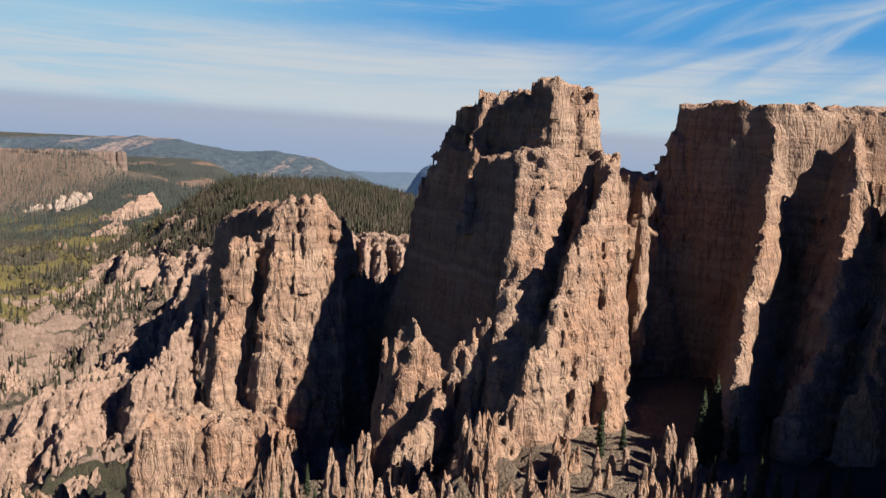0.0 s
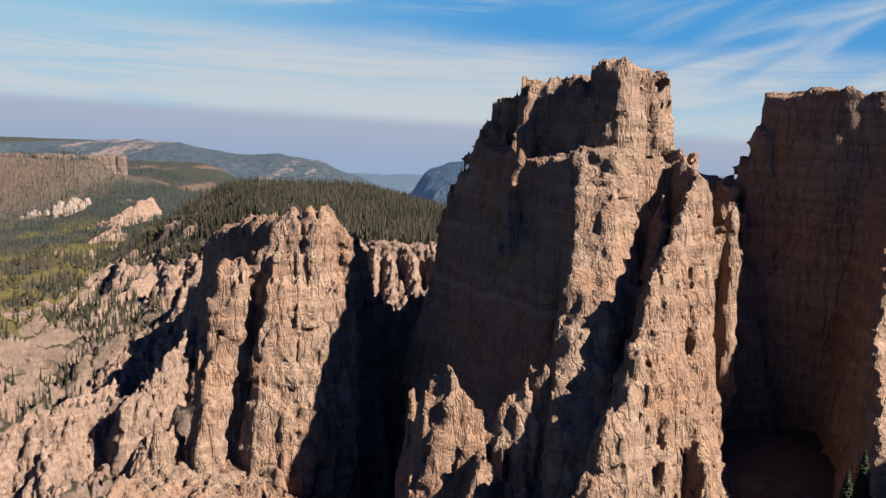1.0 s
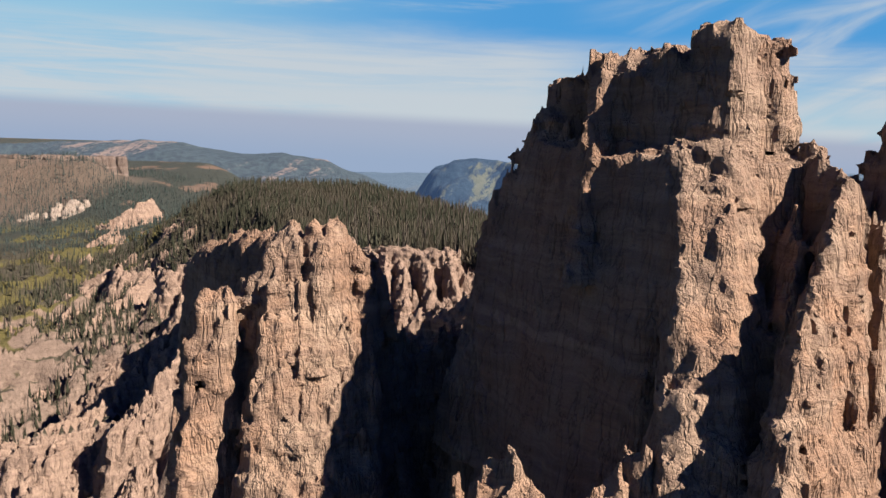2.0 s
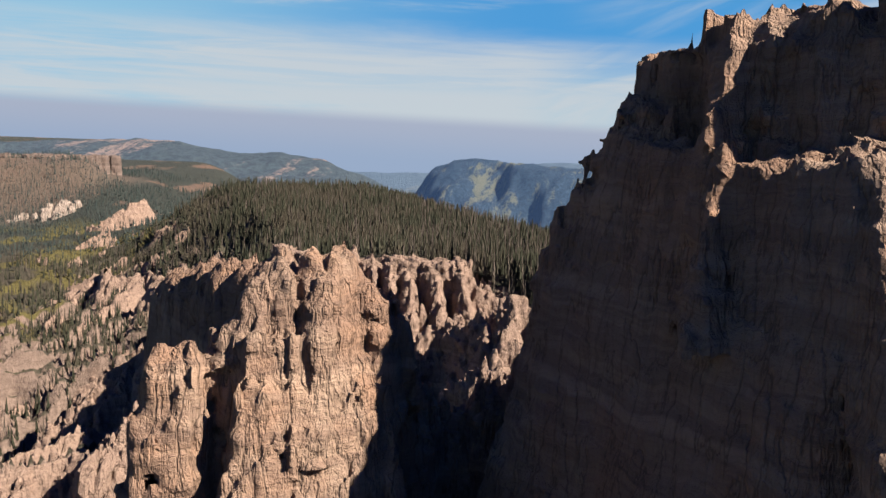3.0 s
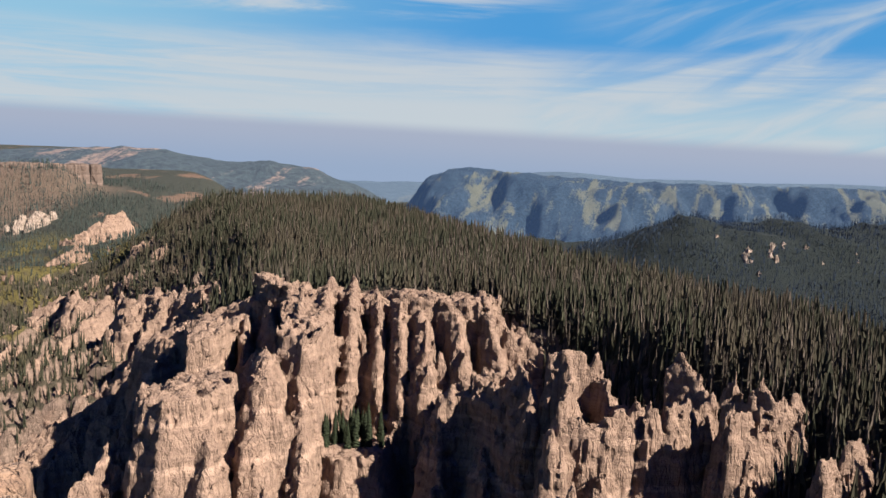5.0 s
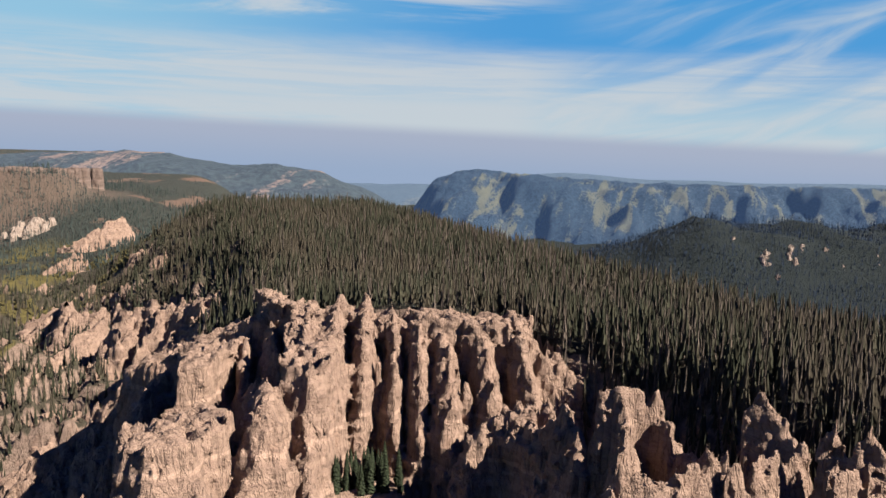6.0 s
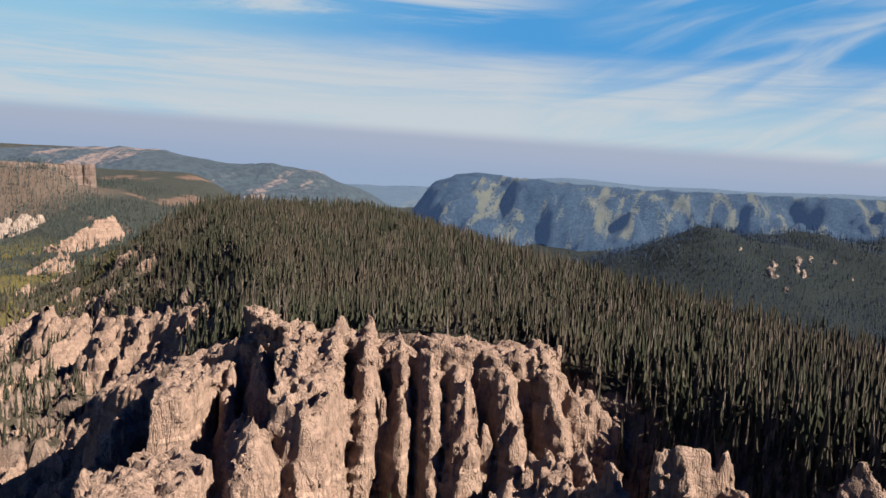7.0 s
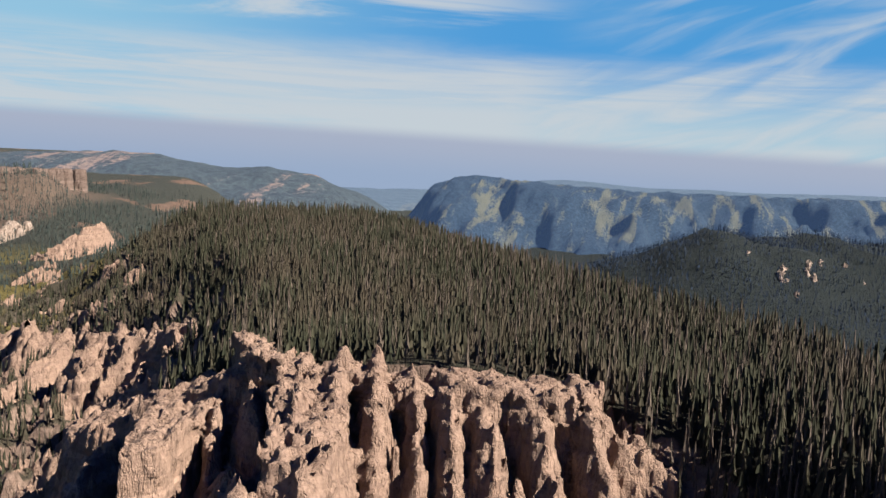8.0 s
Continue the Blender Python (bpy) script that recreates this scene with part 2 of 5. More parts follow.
# Blue emission on both backdrops stands in for the haze before them.
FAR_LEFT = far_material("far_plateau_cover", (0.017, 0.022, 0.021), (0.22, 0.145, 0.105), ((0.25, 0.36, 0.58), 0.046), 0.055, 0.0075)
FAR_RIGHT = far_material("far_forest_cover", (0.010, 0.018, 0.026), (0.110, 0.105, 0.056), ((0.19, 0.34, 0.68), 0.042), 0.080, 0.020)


# ---------------------------------------------------------------- numbers
def hashed(i, j, k, seed):
    h = (i.astype(np.int64) * 374761393 + j.astype(np.int64) * 668265263 + k.astype(np.int64) * 1442695041 + seed * 974634777) & 0xFFFFFFFF
    h = ((h ^ (h >> 13)) * 1274126177) & 0xFFFFFFFF
    h = ((h ^ (h >> 16)) * 2246822519) & 0xFFFFFFFF
    return ((h ^ (h >> 15)) & 0xFFFF) / 32767.5 - 1.0


def vnoise(x, y, z=0.0, seed=0):
    """Smooth value noise, -1 to 1."""
    x, y, z = np.broadcast_arrays(np.asarray(x, float), y, z)
    i, j, k = np.floor(x), np.floor(y), np.floor(z)
    u, v, w = x - i, y - j, z - k
    u, v, w = (t * t * (3 - 2 * t) for t in (u, v, w))
    out = 0.0
    for di in (0, 1):
        for dj in (0, 1):
            for dk in (0, 1):
                weight = (u if di else 1 - u) * (v if dj else 1 - v) * (w if dk else 1 - w)
                out = out + weight * hashed(i + di, j + dj, k + dk, seed)
    return out


def fbm(x, y, z=0.0, seed=0, octaves=4, gain=0.5):
    total, size, norm = 0.0, 1.0, 0.0
    for o in range(octaves):
        total = total + size * vnoise(x * 2.03 ** o, y * 2.03 ** o, np.asarray(z) * 2.03 ** o, seed + 17 * o)
        norm += size
        size *= gain
    return total / norm


def smooth(a, b, t):
    s = np.clip((np.asarray(t, float) - a) / (b - a), 0, 1)
    return s * s * (3 - 2 * s)


def mesh_of(name, verts, quads, tris=None, materials=(), smooth_shade=True, slots=None):
    """A mesh from arrays of corners, four-sided faces and three-sided faces."""
    quads = np.asarray(quads, np.int32).reshape(-1, 4)
    tris = np.zeros((0, 3), np.int32) if tris is None else np.asarray(tris, np.int32).reshape(-1, 3)
    me = bpy.data.meshes.new(name)
    me.vertices.add(len(verts))
    me.vertices.foreach_set("co", np.asarray(verts, np.float32).ravel())
    me.loops.add(quads.size + tris.size)
    me.loops.foreach_set("vertex_index", np.concatenate([quads.ravel(), tris.ravel()]).astype(np.int32))
    me.polygons.add(len(quads) + len(tris))
    starts = np.concatenate([np.arange(len(quads)) * 4, quads.size + np.arange(len(tris)) * 3]).astype(np.int32)
    me.polygons.foreach_set("loop_start", starts)
    for m in materials:
        me.materials.append(m)
    if slots is not None:
        me.polygons.foreach_set("material_index", np.asarray(slots, np.int32))
    me.update(calc_edges=True)
    me.polygons.foreach_set("use_smooth", np.full(len(me.polygons), smooth_shade))
    me.validate()
    return me


# ---------------------------------------------------------------- the lie of the land
RIM = np.array([(420, 240), (160, 300), (84, 348), (54, 388), (44, 412), (32, 440), (16, 476), (-8, 504), (-62, 524), (-98, 534), (-122, 543), (-131, 575),
                (-136, 640), (-146, 720), (-160, 780), (-185, 840), (-218, 920), (-265, 1020), (-320, 1120), (-385, 1220), (-440, 1320), (-520, 1430), (-600, 1520), (-900, 1560), (-2500, 1500)], float)


def side(x, y):
    """Distance from the rim; above 0 on the plateau."""
    best = np.full(np.shape(x), 1e9)
    sign = np.ones(np.shape(x))
    for (ax, ay), (bx, by) in zip(RIM[:-1], RIM[1:]):
        dx, dy = bx - ax, by - ay
        t = np.clip(((x - ax) * dx + (y - ay) * dy) / (dx * dx + dy * dy), 0, 1)
        d = np.hypot(x - ax - t * dx, y - ay - t * dy)
        s = np.where(dx * (y - ay) - dy * (x - ax) < 0, 1.0, -1.0)
        near = d < best
        best, sign = np.where(near, d, best), np.where(near, s, sign)
    return best * sign


def ridged(u, v, seed):
    """Sharp crests and rounded gullies, 0 to 1."""
    return (1 - np.abs(fbm(u, v, 0, seed, 3, 0.45)) * 1.9) ** 2


def eroded(x, y):
    """Height of the eroded spurs above the bare slope: long crests that run down towards the valley."""
    a, b = -0.72 * x - 0.69 * y, 0.69 * x - 0.72 * y
    b = b + 9 * fbm(x / 40, y / 40, 0, 81, 3)
    z = 22 * ridged(b / 44, a / 95, 82) + (4 + 7 * smooth(230, 380, y)) * ridged(b / 17, a / 36, 83) + 6.0 * smooth(270, 420, y) * ridged(b / 8.0, a / 14, 84)
    step = z / 3.2
    return z + 1.0 * (smooth(0.25, 0.75, step - np.floor(step)) - (step - np.floor(step))) * 3.2


def lowland(x, y):
    z = 30 - 0.125 * (y - 185) + np.where(x > -20, 0.40, 0.25) * (x + 20)
    z = np.minimum(z, 48 + 0.06 * x) - 26 * smooth(215, 320, y) * smooth(-120, -60, x)
    floor = -66 + 0.062 * np.maximum(y - 850, 0) + 0.02 * np.minimum(x + 230, 0)
    z = np.maximum(z, floor) + 3.0 * np.exp(-((z - floor) / 12) ** 2)
    z = z - 36 * smooth(-100, -125, x) * smooth(-300, -240, x) * smooth(445, 485, y) * smooth(680, 630, y)
    spur = eroded(x, y) * smooth(-62, -105, x) * smooth(130, 200, y) * smooth(1500, 1000, y) * (0.55 + 0.45 * smooth(-420, -250, x))
    broken = ridged(x / 9, y / 12, 15) * 5.5 + ridged(x / 3.6, y / 4.2, 16) * 2.6
    z = z - 42 * smooth(-60, -84, x) * smooth(430, 370, y) - 14 * smooth(-100, -140, x) * smooth(350, 430, y) * smooth(620, 540, y)
    return z + spur - 6 * smooth(-62, -105, x) + 2.0 * fbm(x / 14, y / 14, 0, 9, 4) + smooth(330, 230, y) * smooth(-120, -60, x) * (1 - 0.8 * smooth(8, 24, x)) * (broken - 3)


def plateau(x, y):
    z = 31 + 8 * np.exp(-((x - 20) / 90) ** 2 - ((y - 430) / 90) ** 2) + 2 * np.exp(-((x + 110) / 160) ** 2 - ((y - 980) / 150) ** 2)
    over = (x + 100) * 0.935 + (y - 1000) * 0.355          # past the crest the ground falls away
    z = z + 8 * np.exp(-((x + 42) / 45) ** 2 - ((y - 528) / 40) ** 2)
    z = z - 0.30 * np.maximum(over, 0) * smooth(0, 80, over)
    z = z - smooth(-250, -400, x) * 30 - 11 * smooth(-80, -130, x) * smooth(720, 600, y)
    far_left = smooth(1520, 1640, y + 50 * fbm(x / 90, y / 90, 0, 44, 3)) * smooth(-540, -610, x + 0.45 * (y - 1600))
    z = np.maximum(z, -135 + 6 * fbm(x / 90, y / 90, 0, 21, 4))
    z = z - np.minimum(0.22 * np.maximum(y - 1080, 0) * smooth(1080, 1200, y), 70 + 70 * smooth(-250, 0, x)) * (1 - far_left) * smooth(-620, -250, x)
    far_left = far_left * smooth(2300, 1750, y)
    z = np.maximum(z, -140)
    mid = -140 + 112 * np.exp(-((y - 1800) / 260) ** 2) * smooth(90, 430, x + 40 * fbm(x / 130, y / 130, 0, 33, 3))
    z = np.maximum(z, mid + 8 * fbm(x / 70, y / 70, 0, 31, 5) + 18 * (ridged(x / 170, y / 260, 35) - 0.6) * smooth(-130, -60, mid))
    z = z * (1 - far_left) + far_left * (34 + 8 * fbm(x / 150, y / 150, 0, 41, 4))
    return z + 1.2 * fbm(x / 18, y / 18, 0, 11, 3)


def land(x, y):
    x, y = np.asarray(x, float), np.asarray(y, float)
    sd = side(x, y)
    wide = 3 + 45 * smooth(540, 590, y) + 55 * smooth(640, 950, y) + 40 * smooth(100, 300, x) + 22 * smooth(0, 14, x) * smooth(505, 480, y)
    sd = sd + (2.5 + 14 * smooth(540, 700, y)) * fbm(x / 22, y / 22, 0, 3, 4)
    return lowland(x, y) * (1 - smooth(-wide, wide * 0.6, sd)) + plateau(x, y) * smooth(-wide, wide * 0.6, sd)


def make_ground():
    def steps(lo, hi, fine_lo, fine_hi, step, grow):
        inner = list(np.arange(fine_lo, fine_hi, step))
        right, s = [fine_hi], step
        while right[-1] < hi:
            s *= grow
            right.append(right[-1] + s)
        left, s = [fine_lo], step
        while left[-1] > lo:
            s *= grow
            left.append(left[-1] - s)
        return np.array(left[:0:-1] + inner + right)
    xs = steps(-4600, 4600, -300, 90, 2.4, 1.045)
    near_rows = np.arange(95, 215, 1.4)
    ys = steps(-900, 4880, 215, 780, 2.6, 1.035)
    ys = np.concatenate([ys[ys < 93], near_rows, ys[ys >= 215]])
    gx, gy = np.meshgrid(xs, ys)
    gz = land(gx, gy)
    n = len(xs)
    a = (np.arange(len(ys) - 1)[:, None] * n + np.arange(n - 1)[None, :]).ravel()
    quads = np.stack([a, a + 1, a + n + 1, a + n], 1)
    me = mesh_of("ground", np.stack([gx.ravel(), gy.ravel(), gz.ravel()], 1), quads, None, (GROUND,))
    tagged(new("ground", me), "tan rocky slopes with dry grass and forest floor, dimmed and hazed in places", "ground", kind="structure")


make_ground()


# ---------------------------------------------------------------- rock
def column(cx, cy, z0, z1, rx, ry, seed, rot=0.0, taper=0.3, curve=1.2, crag=3.0, square=2.7, lean=(0, 0), dome=1.0, grain=1.0, cell=0.62, tilt=0.0, gable=0.0, rough=0.5):
    """Corners and faces of one weathered pillar: upright joints, level beds, loosened blocks, a broken top."""
    around = 2 * math.pi * math.sqrt((rx * rx + ry * ry) / 2)
    n = int(np.clip(around / cell, 20, 400))
    m = int(np.clip((z1 - z0) / (cell * 1.2), 14, 160))
    th = np.linspace(0, 2 * math.pi, n, endpoint=False)[None, :]
    v = np.linspace(0, 1, m)[:, None]
    c, s = np.cos(th), np.sin(th)
    rho = (np.abs(c) ** square + np.abs(s) ** square) ** (-1 / square)
    small = min(rx, ry)
    lump = 1 + 0.11 * fbm(c * 1.6 + seed, s * 1.6, v * 0.7, seed, 3)
    scale = (1 - taper * v ** curve) * lump * (1 - 0.10 * smooth(0.92, 1.0, v))
    ux, uy = rx * rho * c * scale, ry * rho * s * scale
    nx, ny = c * ry, s * rx
    norm = np.hypot(nx, ny)
    nx, ny = nx / norm, ny / norm
    cr, sr = math.cos(radians(rot)), math.sin(radians(rot))
    ux, uy = ux * cr - uy * sr, ux * sr + uy * cr
    nx, ny = nx * cr - ny * sr, nx * sr + ny * cr
    x, y = cx + lean[0] * v + ux, cy + lean[1] * v + uy

    def top(px, py):
        a = np.abs(fbm(px / 3.4, py / 3.4, 0, seed + 5, 3))
        b = vnoise(px / 7.5, py / 7.5, 0, seed + 6)
        blocks = hashed(np.floor(px / 1.7 + 0.3 * b), np.floor(py / 1.7), np.zeros_like(px), seed)
        lx, ly = (px - cx) * cr + (py - cy) * sr, (py - cy) * cr - (px - cx) * sr
        return z1 + tilt * ly - gable * np.abs(lx) - crag * (0.8 * (1 - np.clip(a * 3.2, 0, 1)) ** 1.5 + 0.45 * (b + 1) * 0.5 + 0.07 * (blocks + 1))
    zt = top(x[-1:], y[-1:])
    z = z0 + (zt - z0) * v
    k = grain * min(1.0, 0.3 + small / 8.0)
    d = 0.0
    for lam, dep, wide, sd in ((6.0, 0.9, 0.12, 51), (2.5, 0.6, 0.18, 52), (1.2, 0.3, 0.22, 53)):      # upright joints
        q = vnoise(x / lam, y / lam, z / (lam * 5), seed + sd)
        d = d - dep * np.clip(1 - np.abs(q) / wide, 0, 1) + 0.25 * dep * np.abs(q)
    lev = z + 0.8 * fbm(x / 30, y / 30, 0, 77, 2)                                # beds run level through all the rock
    bed = vnoise(lev / 2.1, 0.5, 0.5, 91) + 0.6 * vnoise(lev / 0.9, 0.5, 4.5, 92)
    d = d + 0.28 * np.sign(bed) * np.abs(bed) ** 0.5
    arc = th * around / (2 * math.pi) + 0.25 * fbm(x / 4, y / 4, z / 4, seed + 58, 2)
    for wide, high, dep, sd in ((7.0, 12.0, 0.6 * smooth(5, 10, small), 30), (3.6, 6.0, 0.50, 31), (1.6, 2.4, 0.30, 32)):     # loosened blocks
        col = np.floor(arc / wide)
        row = np.floor(lev / high + hashed(col, col * 0, col * 0, seed + sd) * 3)
        d = d + dep * hashed(col, row, col * 0, seed + sd + 3)
    d = d + 0.40 * fbm(x / 1.8, y / 1.8, z / 2.0, seed + 54, 3)
    knock = fbm(x / 1.7, y / 1.7, z / 1.2, seed + 56, 2)
    d = d - 0.7 * rough * smooth(0.16, 0.24, knock)                                # places where a block has dropped out
    d = d * k * smooth(0.0, 0.06, v) * (1 - 0.5 * smooth(0.93, 1.0, v))
    d = np.maximum(d, -0.5 * small * (1 - taper * v ** curve))
    x, y = x + nx * d, y + ny * d
    rings = [np.stack([x.ravel(), y.ravel(), z.ravel()], 1)]
    mx, my = x[-1].mean(), y[-1].mean()
    caps = (0.95, 0.89, 0.82, 0.75, 0.68, 0.61, 0.54, 0.47, 0.4, 0.33, 0.26, 0.19, 0.1) if gable or cell < 0.5 else (0.9, 0.78, 0.64, 0.5, 0.35, 0.18) if small * (1 - taper) > 2 else (0.7, 0.38)
    for q in caps:
        px, py = mx + (x[-1] - mx) * q, my + (y[-1] - my) * q
        pz = top(px, py) + dome * (1 - q * q) + 0.35 * vnoise(px / 0.9, py / 0.9, 0, seed + 9) + (0.14 if gable else 0.25) * crag * fbm(px / 1.7, py / 1.7, 0, seed + 8, 3)
        rings.append(np.stack([px, py, pz], 1))
    pz = top(np.array([mx]), np.array([my])) + dome
    verts = np.concatenate(rings + [np.array([[mx, my, pz[0]]])])
    rows = m + len(caps)
    i = np.arange(n)
    j = (i + 1) % n
    quads = np.concatenate([np.stack([r * n + i, r * n + j, (r + 1) * n + j, (r + 1) * n + i], 1) for r in range(rows - 1)])
    last = (rows - 1) * n
    tris = np.stack([last + i, last + j, np.full(n, len(verts) - 1)], 1)
    return verts, quads, tris


def rock_object(name, shape, mat, parent=None):
    verts, quads, tris = shape
    o = np.array((verts[:, 0].mean(), verts[:, 1].mean(), verts[:, 2].min()))
    ob = new(name, mesh_of(name, verts - o, quads, tris, (mat,), False))
    if parent is None:
        ob.location = o
    else:
        ob.parent = parent
        ob.location = o - np.array(parent.location)
    return ob


class Formation:
    """A rock mass: an empty at its foot that carries its pillars, ribs and blocks."""

    def __init__(self, name, at, label, mat=None, cell=0.62):
        self.base = tagged(new(name), label, "rock formation")
        self.base.location = at
        self.mat, self.cell = mat or ROCK, cell
        self.count = int(abs(at[0] * 7 + at[1] * 3)) % 900
        self.rng = random.Random(self.count)

    def add(self, part_name, *args, **settings):
        self.count += 1
        settings.setdefault("cell", self.cell)
        return rock_object(part_name, column(*args, seed=self.count, **settings), self.mat, self.base)

    def fin(self, part_name, a, b, z0, r, gable=0.8, **settings):
        """One roof-shaped fin from a to b (x, y, top), r half its width at the foot."""
        length = math.hypot(b[0] - a[0], b[1] - a[1])
        turn = math.degrees(math.atan2(b[1] - a[1], b[0] - a[0])) - 90
        kw = dict(taper=0.35, curve=1.0, crag=3.5, square=2.6, dome=0.4, grain=0.75)
        kw.update(settings)
        grow = 1 / (1 - kw["taper"] * 0.6)
        self.add(part_name, (a[0] + b[0]) / 2, (a[1] + b[1]) / 2, z0, (a[2] + b[2]) / 2 + gable * r * 0.3, r, (length / 2) * grow, rot=turn, tilt=(b[2] - a[2]) / length, gable=gable, **kw)

    def ridge(self, part_name, a, b, z0, ra, rb, n, jag=3.0, long=1.3, **settings):
        """Pillars in line from a to b (x, y, top), with radii from ra to rb and uneven tops."""
        turn = math.degrees(math.atan2(b[1] - a[1], b[0] - a[0]))
        for i in range(n):
            f = (i + 0.5 * self.rng.random()) / max(1, n - 1)
            r = (ra + (rb - ra) * f) * self.rng.uniform(0.8, 1.2)
            top = a[2] + (b[2] - a[2]) * f + self.rng.uniform(-jag, jag * 0.6)
            sway = r * self.rng.uniform(-0.5, 0.5)
            x = a[0] + (b[0] - a[0]) * f - math.sin(radians(turn)) * sway
            y = a[1] + (b[1] - a[1]) * f + math.cos(radians(turn)) * sway
            kw = dict(taper=0.6, curve=1.0, crag=3.5, rot=turn, square=2.4)
            kw.update(settings)
            self.add(part_name, x, y, z0, top, r * long, r, **kw)


# ---------------------------------------------------------------- carved rock
def block(part_name, plan, z0, z1, batter=0.2, lean=(0.0, 0.0), crag=2.0, k=1.0, tilt=(0.0, 0.0), lam=3.0, ref=None):
    """A mass with an outline in plan (as it is at the height ref), walls that spread downwards and a broken top."""
    return dict(kind="block", name=part_name, plan=np.array(plan, float), z0=z0, z1=z1, batter=batter, lean=lean, crag=crag, k=k, tilt=tilt, lam=lam, ref=z1 if ref is None else ref)


def crest(part_name, line, z0, r=0.8, slope=0.25, flare=0.0, crag=2.5, k=1.0, lam=2.6, sharp=0.8):
    """A blade of rock under a crest line of (x, y, top); r: half its width on top, slope: how it widens downwards."""
    return dict(kind="crest", name=part_name, line=np.array(line, float), z0=z0, r=r, slope=slope, flare=flare, crag=crag, k=k, lam=lam, sharp=sharp)


def needle(part_name, x, y, z0, z1, r, k=0.5, slope=0.12):
    """One thin spire."""
    return crest(part_name, ((x - 0.3, y, z1), (x + 0.3, y + 0.2, z1 - 0.3)), z0, 0.3 * r, slope, 0, 0.6, k, 1.2)


LATTICE = np.random.default_rng(77).uniform(-1, 1, (64, 64, 64)).astype(np.float32)
LATTICE = np.pad(LATTICE, ((0, 1), (0, 1), (0, 1)), mode="wrap").ravel()


def rnoise(x, y, z, seed):
    """Smooth noise, -1 to 1, on a lattice of 64 cells; quick on large arrays."""
    x, y, z = x + np.float32(seed * 7.31 % 61), y + np.float32(seed * 3.17 % 53), z + np.float32(seed * 5.77 % 59)
    i, j, k = np.floor(x), np.floor(y), np.floor(z)
    u, v, w = x - i, y - j, z - k
    u, v, w = u * u * (3 - 2 * u), v * v * (3 - 2 * v), w * w * (3 - 2 * w)
    at = ((i.astype(np.int32) & 63) * 65 + (j.astype(np.int32) & 63)) * 65 + (k.astype(np.int32) & 63)
    rows = []
    for o in (0, 65, 4225, 4290):
        a = LATTICE[at + o]
        rows.append(a + (LATTICE[at + (o + 1)] - a) * w)
    a, b = rows[0] + (rows[1] - rows[0]) * v, rows[2] + (rows[3] - rows[2]) * v
    return a + (b - a) * u


def rcell(i, j, k, seed):
    """One number, -1 to 1, for each cell of a lattice."""
    return LATTICE[(((i.astype(np.int32) + seed * 13) & 63) * 65 + ((j.astype(np.int32) + seed * 29) & 63)) * 65 + ((k.astype(np.int32) + seed * 7) & 63)]


def jagged(x, y, lam, seed):
    """How far a top is broken away, 0 to 1: square-set stumps, notches and a few that stand full height."""
    wx, wy = x * 0.93 + y * 0.36, y * 0.93 - x * 0.36
    wx = wx + 0.35 * lam * rnoise(x / lam, y / lam, x * 0, seed + 2)
    a = 0.5 + 0.5 * rcell(np.floor(wx / lam), np.floor(wy / lam), x * 0, seed)
    b = 0.5 + 0.5 * rcell(np.floor(wx / lam * 2.3), np.floor(wy / lam * 2.3), x * 0, seed + 1)
    c = np.abs(rnoise(x / lam / 1.4, y / lam / 1.4, x * 0, seed + 3))
    return 0.45 * a + 0.25 * b + 0.6 * np.clip(1 - c * 3.5, 0, 1)


def outline_distance(x, y, plan):
    """Distance from a closed outline in plan; below 0 inside."""
    d = np.full(np.shape(x), 1e9)
    inside = np.zeros(np.shape(x), bool)
    for (ax, ay), (bx, by) in zip(plan, np.roll(plan, -1, 0)):
        ex, ey = bx - ax, by - ay
        t = np.clip(((x - ax) * ex + (y - ay) * ey) / (ex * ex + ey * ey), 0, 1)
        d = np.minimum(d, (x - ax - t * ex) ** 2 + (y - ay - t * ey) ** 2)
        if ay != by:
            inside ^= ((ay > y) != (by > y)) & (x < (bx - ax) * (y - ay) / (by - ay) + ax)
    return np.where(inside, -1, 1) * np.sqrt(d)


def plain_distance(p, x, y, z, broken):
    """Distance from one form before weathering; broken: how far its top is broken away, 0 to 1."""
    j = p["crag"] * broken
    if p["kind"] == "block":
        low = p["ref"] - z
        top = p["z1"] + p["tilt"][0] * (x - p["plan"][:, 0].mean()) + p["tilt"][1] * (y - p["plan"][:, 1].mean()) - j
        d = outline_distance(x - p["lean"][0] * low, y - p["lean"][1] * low, p["plan"]) - p["batter"] * low
        d = np.maximum(d / math.sqrt(1 + p["batter"] ** 2), z - top)
    else:
        d = np.full(np.shape(x), 1e9)
        for (ax, ay, az), (bx, by, bz) in zip(p["line"][:-1], p["line"][1:]):
            ex, ey = bx - ax, by - ay
            t = np.clip(((x - ax) * ex + (y - ay) * ey) / (ex * ex + ey * ey), 0, 1)
            h = az + (bz - az) * t - j - z
            far_off = np.hypot(x - ax - t * ex, y - ay - t * ey) - p["r"] * (1 - np.exp(-np.maximum(h, 0) / (p["sharp"] * (1.2 + 1.3 * p["r"])))) - p["slope"] * h - p["flare"] * np.maximum(h, 0) ** 2 / 100
            d = np.minimum(d, np.maximum(far_off / math.sqrt(1 + p["slope"] ** 2), -h))
    return np.maximum(d, p["z0"] - z)


